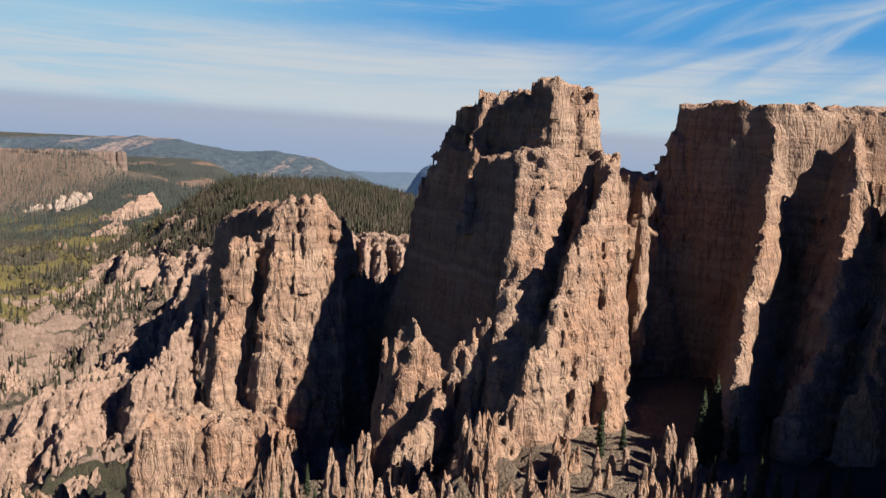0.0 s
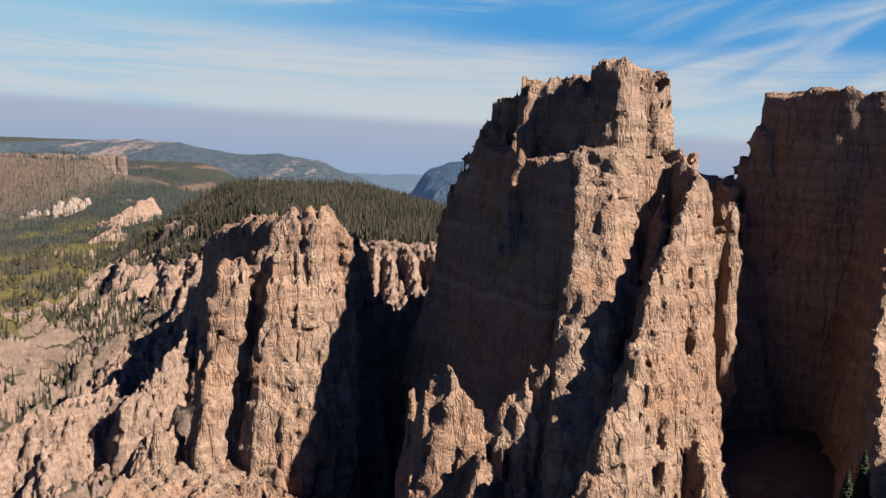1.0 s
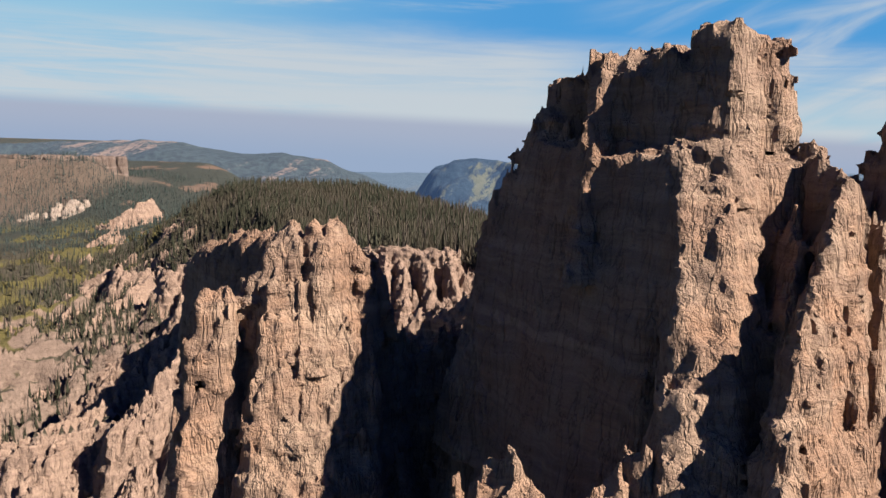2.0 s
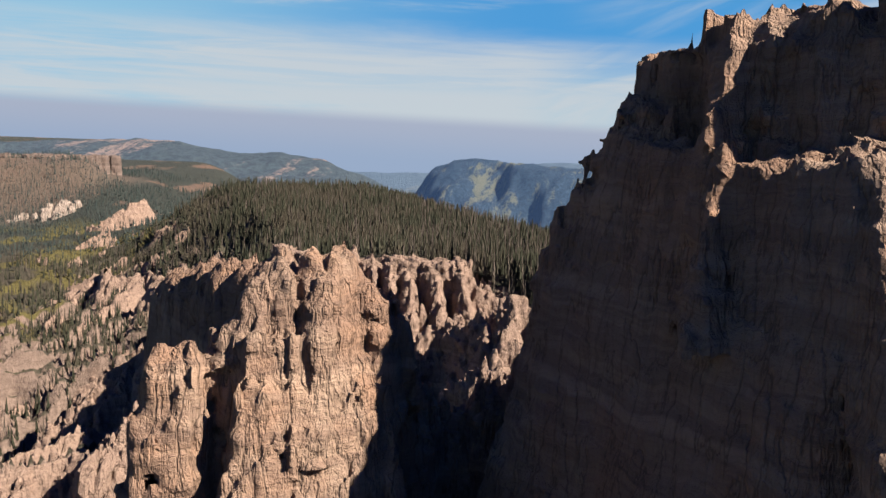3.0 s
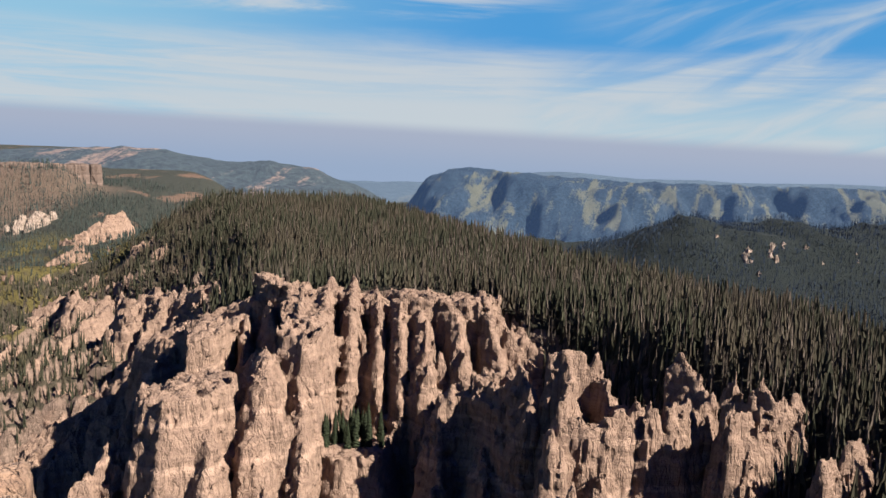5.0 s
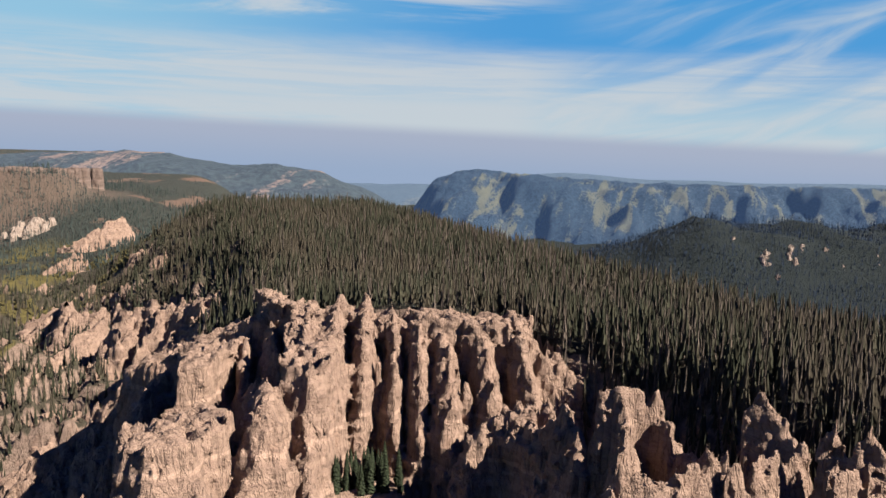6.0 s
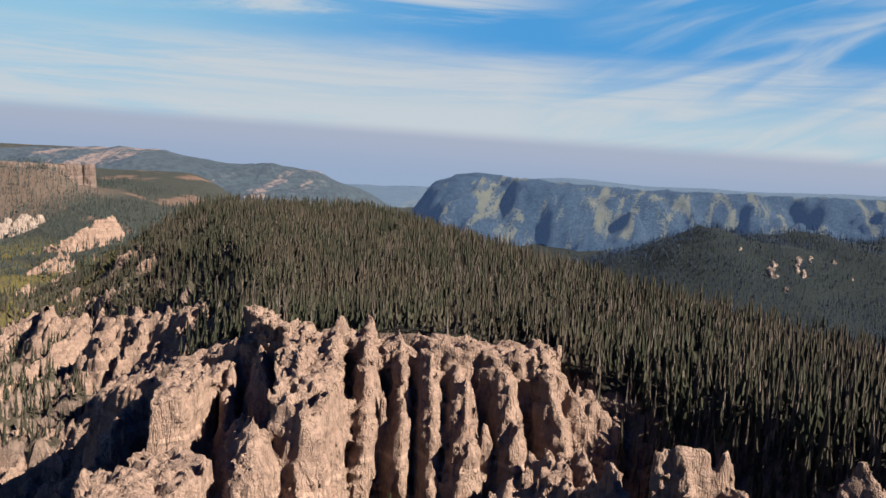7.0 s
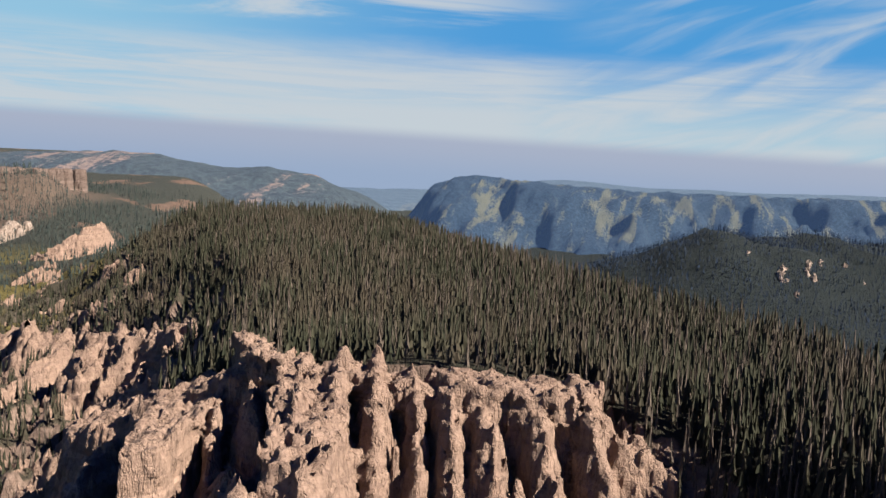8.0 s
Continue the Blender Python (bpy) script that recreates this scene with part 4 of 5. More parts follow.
def rim_cliff():
    """The pale cliff under the wooded rim: blades with dark alcoves between them and a broad bedded face."""
    forms = [
        block("back_wall", ((-102, 556), (-88, 524), (-74, 512), (-62, 505), (-50, 499), (-38, 495), (-24, 494), (-12, 494), (-6, 498), (-6, 504), (-24, 504), (-38, 505), (-50, 509), (-62, 515), (-74, 522), (-90, 540)), -40, 43, 0.08, (0, 0), 3.5, 0.9, lam=4),
        block("ledge", ((-44, 510), (-39, 494), (-24, 491), (-12, 489.5), (-8, 493), (-6, 500), (-24, 504)), 10, 44.8, 0.10, (0, 0), 3.0, 0.9, lam=3),
        block("buttress", ((-80, 516), (-77, 480), (-74.5, 466), (-68, 461), (-62.5, 464), (-61, 482), (-61, 516)), -40, 39.5, 0.04, (0.02, -0.38), 4.5, 0.8, (0.05, 0.10), 3),
        crest("blade", ((-75, 519, 45), (-72.5, 500, 43), (-71, 482, 40), (-70, 470, 37.5)), 10, 2.4, 0.14, 0.03, 4.5, 0.8),
        crest("blade", ((-65, 516, 47), (-64, 498, 45), (-63.5, 480, 40), (-62.5, 469, 30)), -40, 3.0, 0.10, 0.03, 4.0, 0.8),
        crest("blade", ((-57, 514, 47.6), (-55.8, 498, 45), (-54.8, 487, 38), (-54.6, 479, 26), (-54.4, 475, 14)), -30, 3.0, 0.04, 0.03, 3.5, 0.7),
        crest("blade", ((-48.5, 506, 47), (-46.5, 493, 42), (-45.4, 484, 33), (-44.6, 478, 20)), -30, 2.6, 0.05, 0.03, 3.5, 0.7),
        crest("blade", ((-41, 499, 45.5), (-38.6, 487, 40), (-37.5, 479, 28), (-37, 474, 16)), -30, 2.6, 0.06, 0.03, 3.5, 0.7),
        crest("blade", ((-32.5, 498, 45.5), (-30.5, 485, 39), (-29.5, 475, 30), (-29, 469, 15)), -30, 3.2, 0.07, 0.03, 4, 0.8),
        crest("blade", ((-21.5, 497, 45.5), (-19.5, 485, 40), (-18, 475, 30), (-17, 469, 17)), -30, 2.8, 0.08, 0.03, 4, 0.8),
        crest("blade", ((-11, 494, 45), (-8.5, 485, 40), (-6, 477, 29)), -20, 2.6, 0.10, 0.03, 4, 0.8),
        crest("blade", ((-8, 495, 43), (-3, 492, 40), (2, 489, 36), (8, 486, 31)), -20, 2.4, 0.3, 0.1, 5, 0.9),
        block("terrace", ((-63, 478), (-61, 456), (-52, 449), (-43, 452), (-39, 474)), -40, 3, 0.25, (0, -0.2), 2, 0.6),
        needle("spire", -51, 486, 5, 34, 2.4, 0.5, 0.1),
        needle("spire", -25, 478, -5, 30, 3, 0.5, 0.1),
    ]
    carve("rock_wall", "pale layered tuff cliff with blades and dark alcoves below the wooded rim", ROCK_PALE, 0.9, 41, forms)
    forms = [
        block("back_wall", ((-150, 570), (-142, 550), (-124, 539), (-106, 531), (-93, 524), (-84, 528), (-90, 542), (-110, 552), (-135, 568)), -60, 26.5, 0.12, (0, -0.12), 3.5, 0.8, (0.50, 0), 3.0),
        crest("blade", ((-93, 548, 39), (-89, 530, 38), (-85, 512, 36), (-81.5, 500, 28), (-80, 492, 14)), -40, 3.4, 0.10, 0.03, 4, 0.8),
        crest("blade", ((-101, 540, 32), (-96, 518, 31), (-93.6, 506, 29.5), (-93, 497, 14)), -40, 1.8, 0.05, 0.03, 3, 0.7),
        block("rib", ((-118, 548), (-113, 505), (-108, 486), (-101, 488), (-98, 512), (-97, 545)), -55, 29, 0.06, (0, -0.12), 3, 0.7, (0.32, 0.0), 3.0),
        block("face", ((-113, 454), (-108, 434), (-99, 428), (-89, 433), (-84, 447), (-86, 458), (-98, 464)), -55, 26, 0.08, (0, -0.22), 4.5, 0.7, (0.22, 0.0), 3.0),
        crest("blade", ((-118, 520, 6), (-110, 486, 12), (-105, 462, 22), (-103, 440, 26), (-103.5, 431, 21)), -55, 2.4, 0.16, 0.05, 4, 0.8, 3),
        crest("blade", ((-99, 470, 25), (-96, 452, 25), (-91, 440, 23), (-88, 430, 19), (-87, 420, 6)), -55, 3.5, 0.14, 0.05, 4, 0.8, 3),
        crest("blade", ((-88, 496, 24), (-80, 470, 31), (-77, 455, 34), (-76, 446, 30), (-77, 436, 14)), -50, 5.5, 0.12, 0.05, 4, 0.8),
        crest("blade", ((-70, 464, 34), (-66.8, 453, 24), (-64.5, 443, 12), (-63, 432, 0)), -50, 3.4, 0.12, 0.05, 4, 0.8),
        crest("blade", ((-96, 478, 18), (-90, 462, 14), (-85, 446, 6)), -50, 1.8, 0.14, 0.05, 4, 0.8),
        crest("blade", ((-128, 546, 20), (-132, 522, 10), (-135, 505, -8)), -60, 4.0, 0.2, 0.05, 5, 0.9),
        crest("blade", ((-112, 446, 20), (-120, 430, 6), (-128, 415, -10)), -60, 3.4, 0.22, 0.1, 5, 0.9),
    ]
    carve("rock_wall", "broad sunlit tuff cliff with bedded faces and two dark hollows", ROCK_PALE, 1.0, 53, forms)


def forest_edge_rocks():
    forms = [
        crest("wall", ((-26, 446, 27.5), (-21, 446, 30), (-15, 445, 31.5), (-9, 440, 31)), -30, 2.0, 0.13, 0.05, 5, 0.9),
        crest("wall", ((-10, 440, 31), (-7, 434, 34), (-2.8, 427, 38), (-1, 422, 34)), -30, 2.0, 0.13, 0.05, 4.5, 0.9),
        crest("wall", ((-14, 470, 27), (-11, 455, 30), (-9, 442, 30)), -30, 2.0, 0.14, 0.05, 4.5, 0.9),
        crest("wall", ((-2, 478, 27), (-4, 460, 30), (-3, 444, 30)), -30, 1.8, 0.14, 0.05, 4.5, 0.9),
        crest("foot", ((-24, 445, 20), (-26, 434, 8), (-27, 424, -6)), -40, 1.5, 0.2, 0.1, 4, 0.9),
        crest("foot", ((-12, 440, 22), (-13, 428, 10), (-14, 416, -6)), -40, 1.5, 0.2, 0.1, 4, 0.9),
    ]
    carve("rock_wall", "sunlit block of bedded tuff under the rim", ROCK_PALE, 0.95, 61, forms)
    forms = [
        crest("wall", ((3.6, 422, 43), (8.2, 421.4, 45.5), (12, 421.5, 43.5)), -15, 1.6, 0.10, 0.05, 2.5, 0.7),
        needle("spire", 15.4, 421.6, 10, 43.4, 3, 0.5, 0.12),
        crest("wall", ((10, 421, 38), (6, 408, 38), (2, 393, 37.5), (0, 386, 30)), -20, 2.2, 0.13, 0.05, 5, 0.9, 2.2),
        crest("wall", ((3, 393, 36.5), (10, 391, 37), (18, 393, 38), (25, 395, 37)), -20, 1.8, 0.13, 0.05, 4.5, 0.8, 1.8),
        crest("wall", ((16, 420, 38), (22, 410, 36), (26, 396, 36)), -20, 1.6, 0.13, 0.05, 4.5, 0.9),
        crest("foot", ((0, 388, 27), (-4, 376, 14), (-8, 364, 2)), -30, 1.6, 0.22, 0.1, 4, 0.9),
        crest("foot", ((12, 390, 30), (9, 376, 16), (5, 362, 4)), -30, 1.6, 0.22, 0.1, 4, 0.9),
    ]
    carve("rock_wall", "crenellated tuff wall below the forest edge", ROCK_PALE, 0.8, 67, forms, 0.85)
    forms = [
        crest("wall", ((30.5, 407, 43), (33.6, 406, 48.5), (36.5, 404, 43)), -10, 0.9, 0.09, 0.05, 2.5, 0.6, 1.6),
        crest("wall", ((35.5, 405, 42), (38, 398, 42)), -10, 1.4, 0.12, 0.05, 4, 0.8),
        crest("wall", ((22, 391, 38), (29, 393, 39), (36, 395, 40)), -20, 1.8, 0.13, 0.05, 4.5, 0.8, 1.8),
    ]
    carve("rock_pinnacle", "thin leaning pale pinnacles at the forest edge", ROCK_PALE, 0.6, 71, forms, 0.8)
    forms = [
        crest("spire", ((39, 390, 45), (40.8, 389, 48.8), (42.6, 388, 44)), -10, 0.8, 0.09, 0.05, 3, 0.6, 1.4),
        crest("spire", ((44, 386, 47), (46.5, 385, 46.5)), -10, 0.8, 0.09, 0.05, 3, 0.6, 1.4),
        crest("wall", ((38, 382, 42), (46, 384, 43), (54, 386, 44)), -20, 1.8, 0.13, 0.05, 5, 0.8, 2.0),
        crest("wall", ((52, 368, 38), (60, 371, 39), (68, 373, 38)), -20, 1.8, 0.13, 0.05, 6, 0.8, 2.0),
    ]
    carve("rock_pinnacle", "twin pale spires at the forest edge", ROCK_PALE, 0.7, 73, forms, 0.8)
    forms = [
        crest("ridge", ((-16, 324, 38), (-8, 317, 47), (0, 312, 46), (9, 306, 40)), -10, 0.9, 0.16, 0.1, 5, 0.8, 1.8),
        crest("ridge", ((-8, 317, 42), (-12, 306, 34), (-16, 294, 24)), -10, 0.9, 0.2, 0.1, 4, 0.8, 1.8),
    ]
    carve("rock_fin", "shaded crenellated tuff ridge between the towers and the rim", ROCK_PALE, 0.7, 79, forms, 0.85)


def valley_spurs():
    """Pale spurs that run down from the rim into the valley, each a crest with side ribs."""
    rng = random.Random(5)
    label = "pale bedded tuff spur with broken crests on the valley slope"
    lines = [
        ((-124, 452, -4), (-133, 428, -15), (-150, 424, -17), (-170, 408, -21), (-198, 410, -36)),
        ((-152, 424, -17), (-160, 408, -26), (-166, 390, -40)),
        ((-128, 432, -16), (-120, 412, -26), (-122, 392, -40)),
        ((-190, 440, -36), (-205, 425, -46), (-222, 420, -60)),
        ((-150, 470, -28), (-166, 456, -34), (-186, 448, -40)),
        ((-145, 560, -6), (-160, 556, -18), (-185, 548, -32), (-205, 540, -46)),
        ((-128, 548, 15), (-148, 585, -2), (-168, 622, -18)),
        ((-138, 580, 4), (-162, 590, -16), (-190, 596, -34)),
        ((-146, 622, 2), (-170, 640, -18), (-198, 640, -36)),
        ((-152, 680, 5), (-178, 696, -14), (-206, 706, -32)),
        ((-168, 640, -22), (-182, 672, -30), (-205, 684, -40), (-230, 690, -47), (-262, 694, -54)),
        ((-225, 682, -44), (-222, 662, -50), (-226, 640, -58)),
        ((-182, 676, -30), (-186, 650, -44), (-196, 626, -56)),
        ((-250, 674, -57), (-262, 655, -66), (-275, 640, -74)),
        ((-147, 713, 8), (-160, 740, 9), (-185, 756, 1), (-207, 769, -2), (-228, 764, -15)),
        ((-182, 750, -6), (-188, 732, -22), (-198, 715, -36)),
        ((-200, 760, -6), (-206, 768, -4), (-222, 745, -26), (-232, 725, -40)),
        ((-252, 812, -20), (-268, 780, -36), (-276, 755, -43), (-290, 735, -56)),
        ((-290, 850, -22), (-302, 880, -21), (-318, 860, -40), (-330, 835, -56)),
        ((-240, 830, -16), (-262, 850, -22), (-285, 848, -24)),
        ((-310, 880, -25), (-336, 870, -44), (-360, 860, -60)),
        ((-262, 900, -14), (-284, 915, -22), (-310, 930, -34)),
        ((-340, 1094, -42), (-356, 1104, -41), (-380, 1090, -54)),
        ((-398, 1276, 5), (-410, 1260, 1), (-442, 1237, -24), (-478, 1248, -41)),
        ((-320, 1254, -2), (-330, 1248, -6), (-340, 1240, -16)),
        ((-148, 802, 24), (-153, 794, 23), (-156, 786, 14)),
        ((-330, 1010, -34), (-360, 1000, -46), (-385, 985, -58)),
    ]
    for n, line in enumerate(lines):
        y = line[0][1]
        r = rng.uniform(2.2, 3.6) * (1.0 if y < 1200 else 0.6)
        foot = min(p[2] for p in line) - 55
        forms = [crest("spur", line, foot, r, rng.uniform(0.28, 0.42), 0.3, 7, 1.0, 3.2)]
        for a, b in zip(line[:-1], line[1:]):
            f = rng.uniform(0.2, 0.8)
            s = [p + (q - p) * f for p, q in zip(a, b)]
            dx, dy = rng.uniform(-10, 5), -rng.uniform(12, 24)
            forms.append(crest("rib", (s, (s[0] + dx * 0.5, s[1] + dy * 0.5, s[2] - rng.uniform(3, 9)), (s[0] + dx, s[1] + dy, s[2] - rng.uniform(14, 24))), foot, r * 0.7, 0.32, 0.2, 6, 1.0, 2.6))
        carve("rock_spur", label, ROCK_PALE, 1.4 if y < 600 else 1.8 if y < 800 else 2.4, 101 + n, forms, 1.3)


def spire_field(x0, x1, y0, y1, n, seed, low, high, label):
    """Knee-deep fields of small spires at the foot of the towers."""
    rng = random.Random(seed)
    for i in range(n):
        x, y = rng.uniform(x0, x1), rng.uniform(y0, y1)
        g = float(land(np.array(x), np.array(y)))
        f = Formation("rock_spires", (x, y, g), label, None, 0.95)
        h = rng.uniform(low, high)
        for k in range(rng.randint(2, 4)):
            r = rng.uniform(1.2, 2.4)
            f.add("spire", x + rng.uniform(-2.5, 2.5), y + rng.uniform(-2, 2), g - 6, g + h * rng.uniform(0.6, 1.0), r, r, taper=0.78, curve=1.0, crag=2.5)


def badlands():
    """Spurs of pale rock that run down from the rim into the valley."""
    rng = random.Random(5)
    label = "pale eroded tuff spur on the valley slope"
    for a, b, r in (((-142, 585, -4), (-205, 566, -42), 9), ((-150, 470, -22), (-185, 400, -30), 12)):
        f = Formation("rock_spur", (a[0], a[1], a[2] - 30), label, ROCK_PALE, 1.5)
        f.fin("rib", a, b, b[2] - 30, r * 1.3, gable=0.9, crag=7, grain=1.2, square=2.4)
        mid = [(p + q) / 2 for p, q in zip(a, b)]
        f.fin("rib", mid, (mid[0] - 12, mid[1] - 34, mid[2] - 24), b[2] - 40, r, gable=0.9, crag=6, grain=1.2)
    made = 0
    while made < 84:
        y = rng.uniform(400, 1180)
        sd = -rng.uniform(8, 190 if y > 560 else 120)
        x = -120 - (y - 520) * 0.33 + sd + 30
        if y > 690 and rng.random() < 0.4:
            made += 1
            continue
        if y < 520:
            x = rng.uniform(-215, -105)
        g = float(land(np.array(x), np.array(y)))
        big = 1.0 + 0.3 * rng.random()
        h = rng.uniform(7, 15) * (1.2 if y < 640 else 0.75)
        f = Formation("rock_spur", (x, y, g), label, ROCK_PALE, 2.0 if y < 750 else 3.0)
        r = rng.uniform(3.0, 5.5) * big * (1.0 if y < 640 else 0.75)
        dx, dy = -rng.uniform(-3, 15), -rng.uniform(-2, 16)
        f.fin("rib", (x, y, g + h), (x + dx * 1.7, y + dy * 1.7, g + h * 0.25 - 5), g - 26, r * 1.5, gable=0.95, crag=5, grain=1.2)
        f.fin("rib", (x + r, y + 3, g + h * 0.8), (x + r + dx * 0.6, y + dy * 1.2, g + h * 0.2 - 4), g - 26, r * 1.1, gable=1.0, crag=4, grain=1.2)
        if rng.random() < 0.5:
            f.add("spire", x - r * 0.6, y - 2, g - 20, g + h * rng.uniform(0.75, 1.1), r * 0.7, r * 0.7, taper=0.75, curve=1.0, crag=3)
        made += 1


def valley_masses():
    blocks = random.Random(77)
    for i in range(30):
        x, y = blocks.uniform(-235, -138), blocks.uniform(525, 690)
        ground = float(land(np.array(x), np.array(y)))
        r = blocks.uniform(5, 9) * (1.0 if y < 620 else 0.7)
        top = ground + r * blocks.uniform(0.8, 1.3)
        f = Formation("rock_mass", (x, y, ground), "pale bedded tuff block on the wooded slope", ROCK_PALE, 1.8)
        f.fin("body", (x + 3, y + r, top + 2), (x - 5, y - r * 1.3, top - r * 0.7), ground - 25, r * 1.2, gable=0.4, crag=4, square=3.2)
        f.ridge("rib", (x - r, y, top - 1), (x - r * 1.6, y - r, top - r), ground - 25, r * 0.4, r * 0.35, 3, jag=2, taper=0.6, long=1.0)
    for i in range(46):
        y = blocks.uniform(205, 430)
        x = blocks.uniform(-62 - (y - 205) * 0.25, -120 - (y - 205) * 0.42)
        ground = float(land(np.array(x), np.array(y)))
        r = blocks.uniform(3.6, 6.4) * (0.8 + 0.002 * (y - 205))
        top = ground + r * blocks.uniform(1.0, 1.7)
        f = Formation("rock_mass", (x, y, ground), "pale bedded tuff block on the bare valley slope", ROCK_PALE, 1.6)
        f.fin("body", (x + 4, y + r, top + 2), (x - 6, y - r * 1.5, top - r * 0.9), ground - 20, r * 1.3, gable=0.35, crag=4, square=3.4, taper=0.25)
        f.ridge("rib", (x - r, y, top), (x - r * 1.6, y - r * 1.4, top - r * 0.8), ground - 20, r * 0.4, r * 0.4, 2, jag=2, taper=0.65, long=1.0)
    f = Formation("rock_spires", (-88, 208, 0), "row of small pale tuff spires on a crest", None, 0.8)
    f.ridge("spire", (-102, 214, 12), (-74, 198, 19), -15, 4.5, 4.2, 8, jag=4, taper=0.72)
    rng = random.Random(41)
    for i in range(16):
        x, y = rng.gauss(485, 30) + (i > 9) * rng.uniform(-130, 130), rng.gauss(1630, 22) + (i > 9) * rng.uniform(-40, 10)
        top = float(land(np.array(x), np.array(y))) + 8
        f = Formation("rock_bluff", (x, y, top - 20), "pale bare outcrop on a distant wooded hill", OUTCROP, 2.2)
        f.fin("rib", (x + 4, y + 10, top + rng.uniform(-2, 6)), (x - 9, y - 26, top - 22), top - 40, rng.uniform(9, 16) * (0.6 if i > 9 else 1.0), gable=0.8, crag=9)


def mesa():
    rng = random.Random(6)
    for i in range(24):
        f = min(i / 9, 1.0)
        x = -612 - 56 * f - 12 * max(i - 9, 0) + rng.uniform(-5, 5)
        y = 1752 - 99 * f + rng.uniform(-10, 10)
        f = Formation("rock_bluff", (x, y, 0), "brown bluff along the edge of a distant mesa", BLUFF, 3.0)
        f.add("bluff", x, y, -10, 38 + rng.uniform(-3, 3), 13, 12, taper=0.2, crag=4, square=3)
    for i in range(7):
        x, y = rng.uniform(-605, -535), rng.uniform(1385, 1425)
        g = float(land(np.array(x), np.array(y)))
        f = Formation("rock_spur", (x, y, g), "pale eroded tuff spur on the valley slope", OUTCROP, 2.0)
        f.ridge("rib", (x, y, g + 13), (x - 14, y - 22, g + 2), g - 20, 10, 8, 3, jag=3, taper=0.6)


main_tower()
front_fins()
left_tower()
right_wall()
rim_cliff()
forest_edge_rocks()
valley_spurs()
spire_field(-36, 10, 108, 165, 44, 21, 5, 14, "small pale tuff spires at the foot of the tower")
spire_field(8, 46, 104, 142, 24, 22, 4, 10, "small pale tuff spires beside dark conifers")
badlands()
valley_masses()
mesa()


# ---------------------------------------------------------------- trees
def conifer_shape(seed, tiers=4, teeth=4, trunk=True, dead=False):
    """A unit-high conifer. Corners, three-sided faces, slot of each face (0 crown, 1 bark)."""
    rng = random.Random(seed)
    v, f, s = [], [], []
    if trunk:
        r0 = 0.022
        for i in range(4):
            a = i * math.pi / 2
            v.append((r0 * math.cos(a), r0 * math.sin(a), -0.12))
        v.append((0, 0, 1.0 if dead else 0.7))
        for i in range(4):
            f.append((i, (i + 1) % 4, 4))
            s.append(1)
    for t in range(tiers):
        q = t / tiers
        zb = 0.10 + 0.80 * q + rng.uniform(-0.02, 0.02)
        zt = 1.0 if t == tiers - 1 else min(1.0, zb + 0.38 * (1 - q * 0.4))
        r = (0.155 * (1 - q) ** 0.85 + 0.02) * rng.uniform(0.8, 1.15) * (0.55 if dead else 1.0)
        top = len(v)
        v.append((rng.uniform(-0.01, 0.01), rng.uniform(-0.01, 0.01), zt))
        ring = []
        off = rng.random() * 6.28
        for i in range(teeth * 2):
            a = off + i * math.pi / teeth
            k = r * (rng.uniform(0.85, 1.3) if i % 2 == 0 else rng.uniform(0.3, 0.5))
            ring.append(len(v))
            v.append((k * math.cos(a), k * math.sin(a), zb + (rng.uniform(-0.05, 0.0) if i % 2 == 0 else rng.uniform(0.02, 0.06))))
        for i in range(teeth * 2):
            if dead and i % 2 and rng.random() < 0.4:
                continue
            f.append((ring[i], ring[(i + 1) % (teeth * 2)], top))
            s.append(0)
    return np.array(v), np.array(f), np.array(s)


def scatter_mesh(name, spots, shapes, materials, label, category, group=""):
    """All trees of a wood in one mesh. spots: x, y, z, height, width."""
    vs, fs, ss, base = [], [], [], 0
    rng = np.random.default_rng(4)
    pick = rng.integers(0, len(shapes), len(spots))
    for k, (v, f, s) in enumerate(shapes):
        sp = spots[pick == k]
        if not len(sp):
            continue
        a = rng.random(len(sp)) * 6.28
        ca, sa = np.cos(a)[:, None], np.sin(a)[:, None]
        h, w = sp[:, 3:4], sp[:, 4:5]
        lx, ly = rng.normal(0, 0.03, (len(sp), 1)), rng.normal(0, 0.03, (len(sp), 1))
        x = sp[:, 0:1] + (v[None, :, 0] * ca - v[None, :, 1] * sa) * h * w + lx * v[None, :, 2] * h
        y = sp[:, 1:2] + (v[None, :, 0] * sa + v[None, :, 1] * ca) * h * w + ly * v[None, :, 2] * h
        z = sp[:, 2:3] + v[None, :, 2] * h
        vs.append(np.stack([x.ravel(), y.ravel(), z.ravel()], 1))
        fs.append((f[None] + base + np.arange(len(sp))[:, None, None] * len(v)).reshape(-1, 3))
        ss.append(np.tile(s, len(sp)))
        base += len(sp) * len(v)
    me = mesh_of(name, np.concatenate(vs), np.zeros((0, 4), np.int32), np.concatenate(fs), materials, False, np.concatenate(ss))
    return tagged(new(name, me), label, category, group, kind="stuff")


def forest_spots(x0, x1, y0, y1, gap, seed, keep, tall=8.0):
    rng = np.random.default_rng(seed)
    gx, gy = np.meshgrid(np.arange(x0, x1, gap), np.arange(y0, y1, gap))
    x = gx.ravel() + rng.uniform(-0.55, 0.55, gx.size) * gap
    y = gy.ravel() + rng.uniform(-0.55, 0.55, gx.size) * gap
    ok = keep(x, y) > rng.random(len(x))
    x, y = x[ok], y[ok]
    h = tall * (0.6 + 0.65 * rng.random(len(x)) ** 1.2) * (1 + 0.15 * fbm(x / 40, y / 40, 0, 61, 2))
    return np.stack([x, y, land(x, y), h, rng.uniform(0.46, 0.78, len(x))], 1)


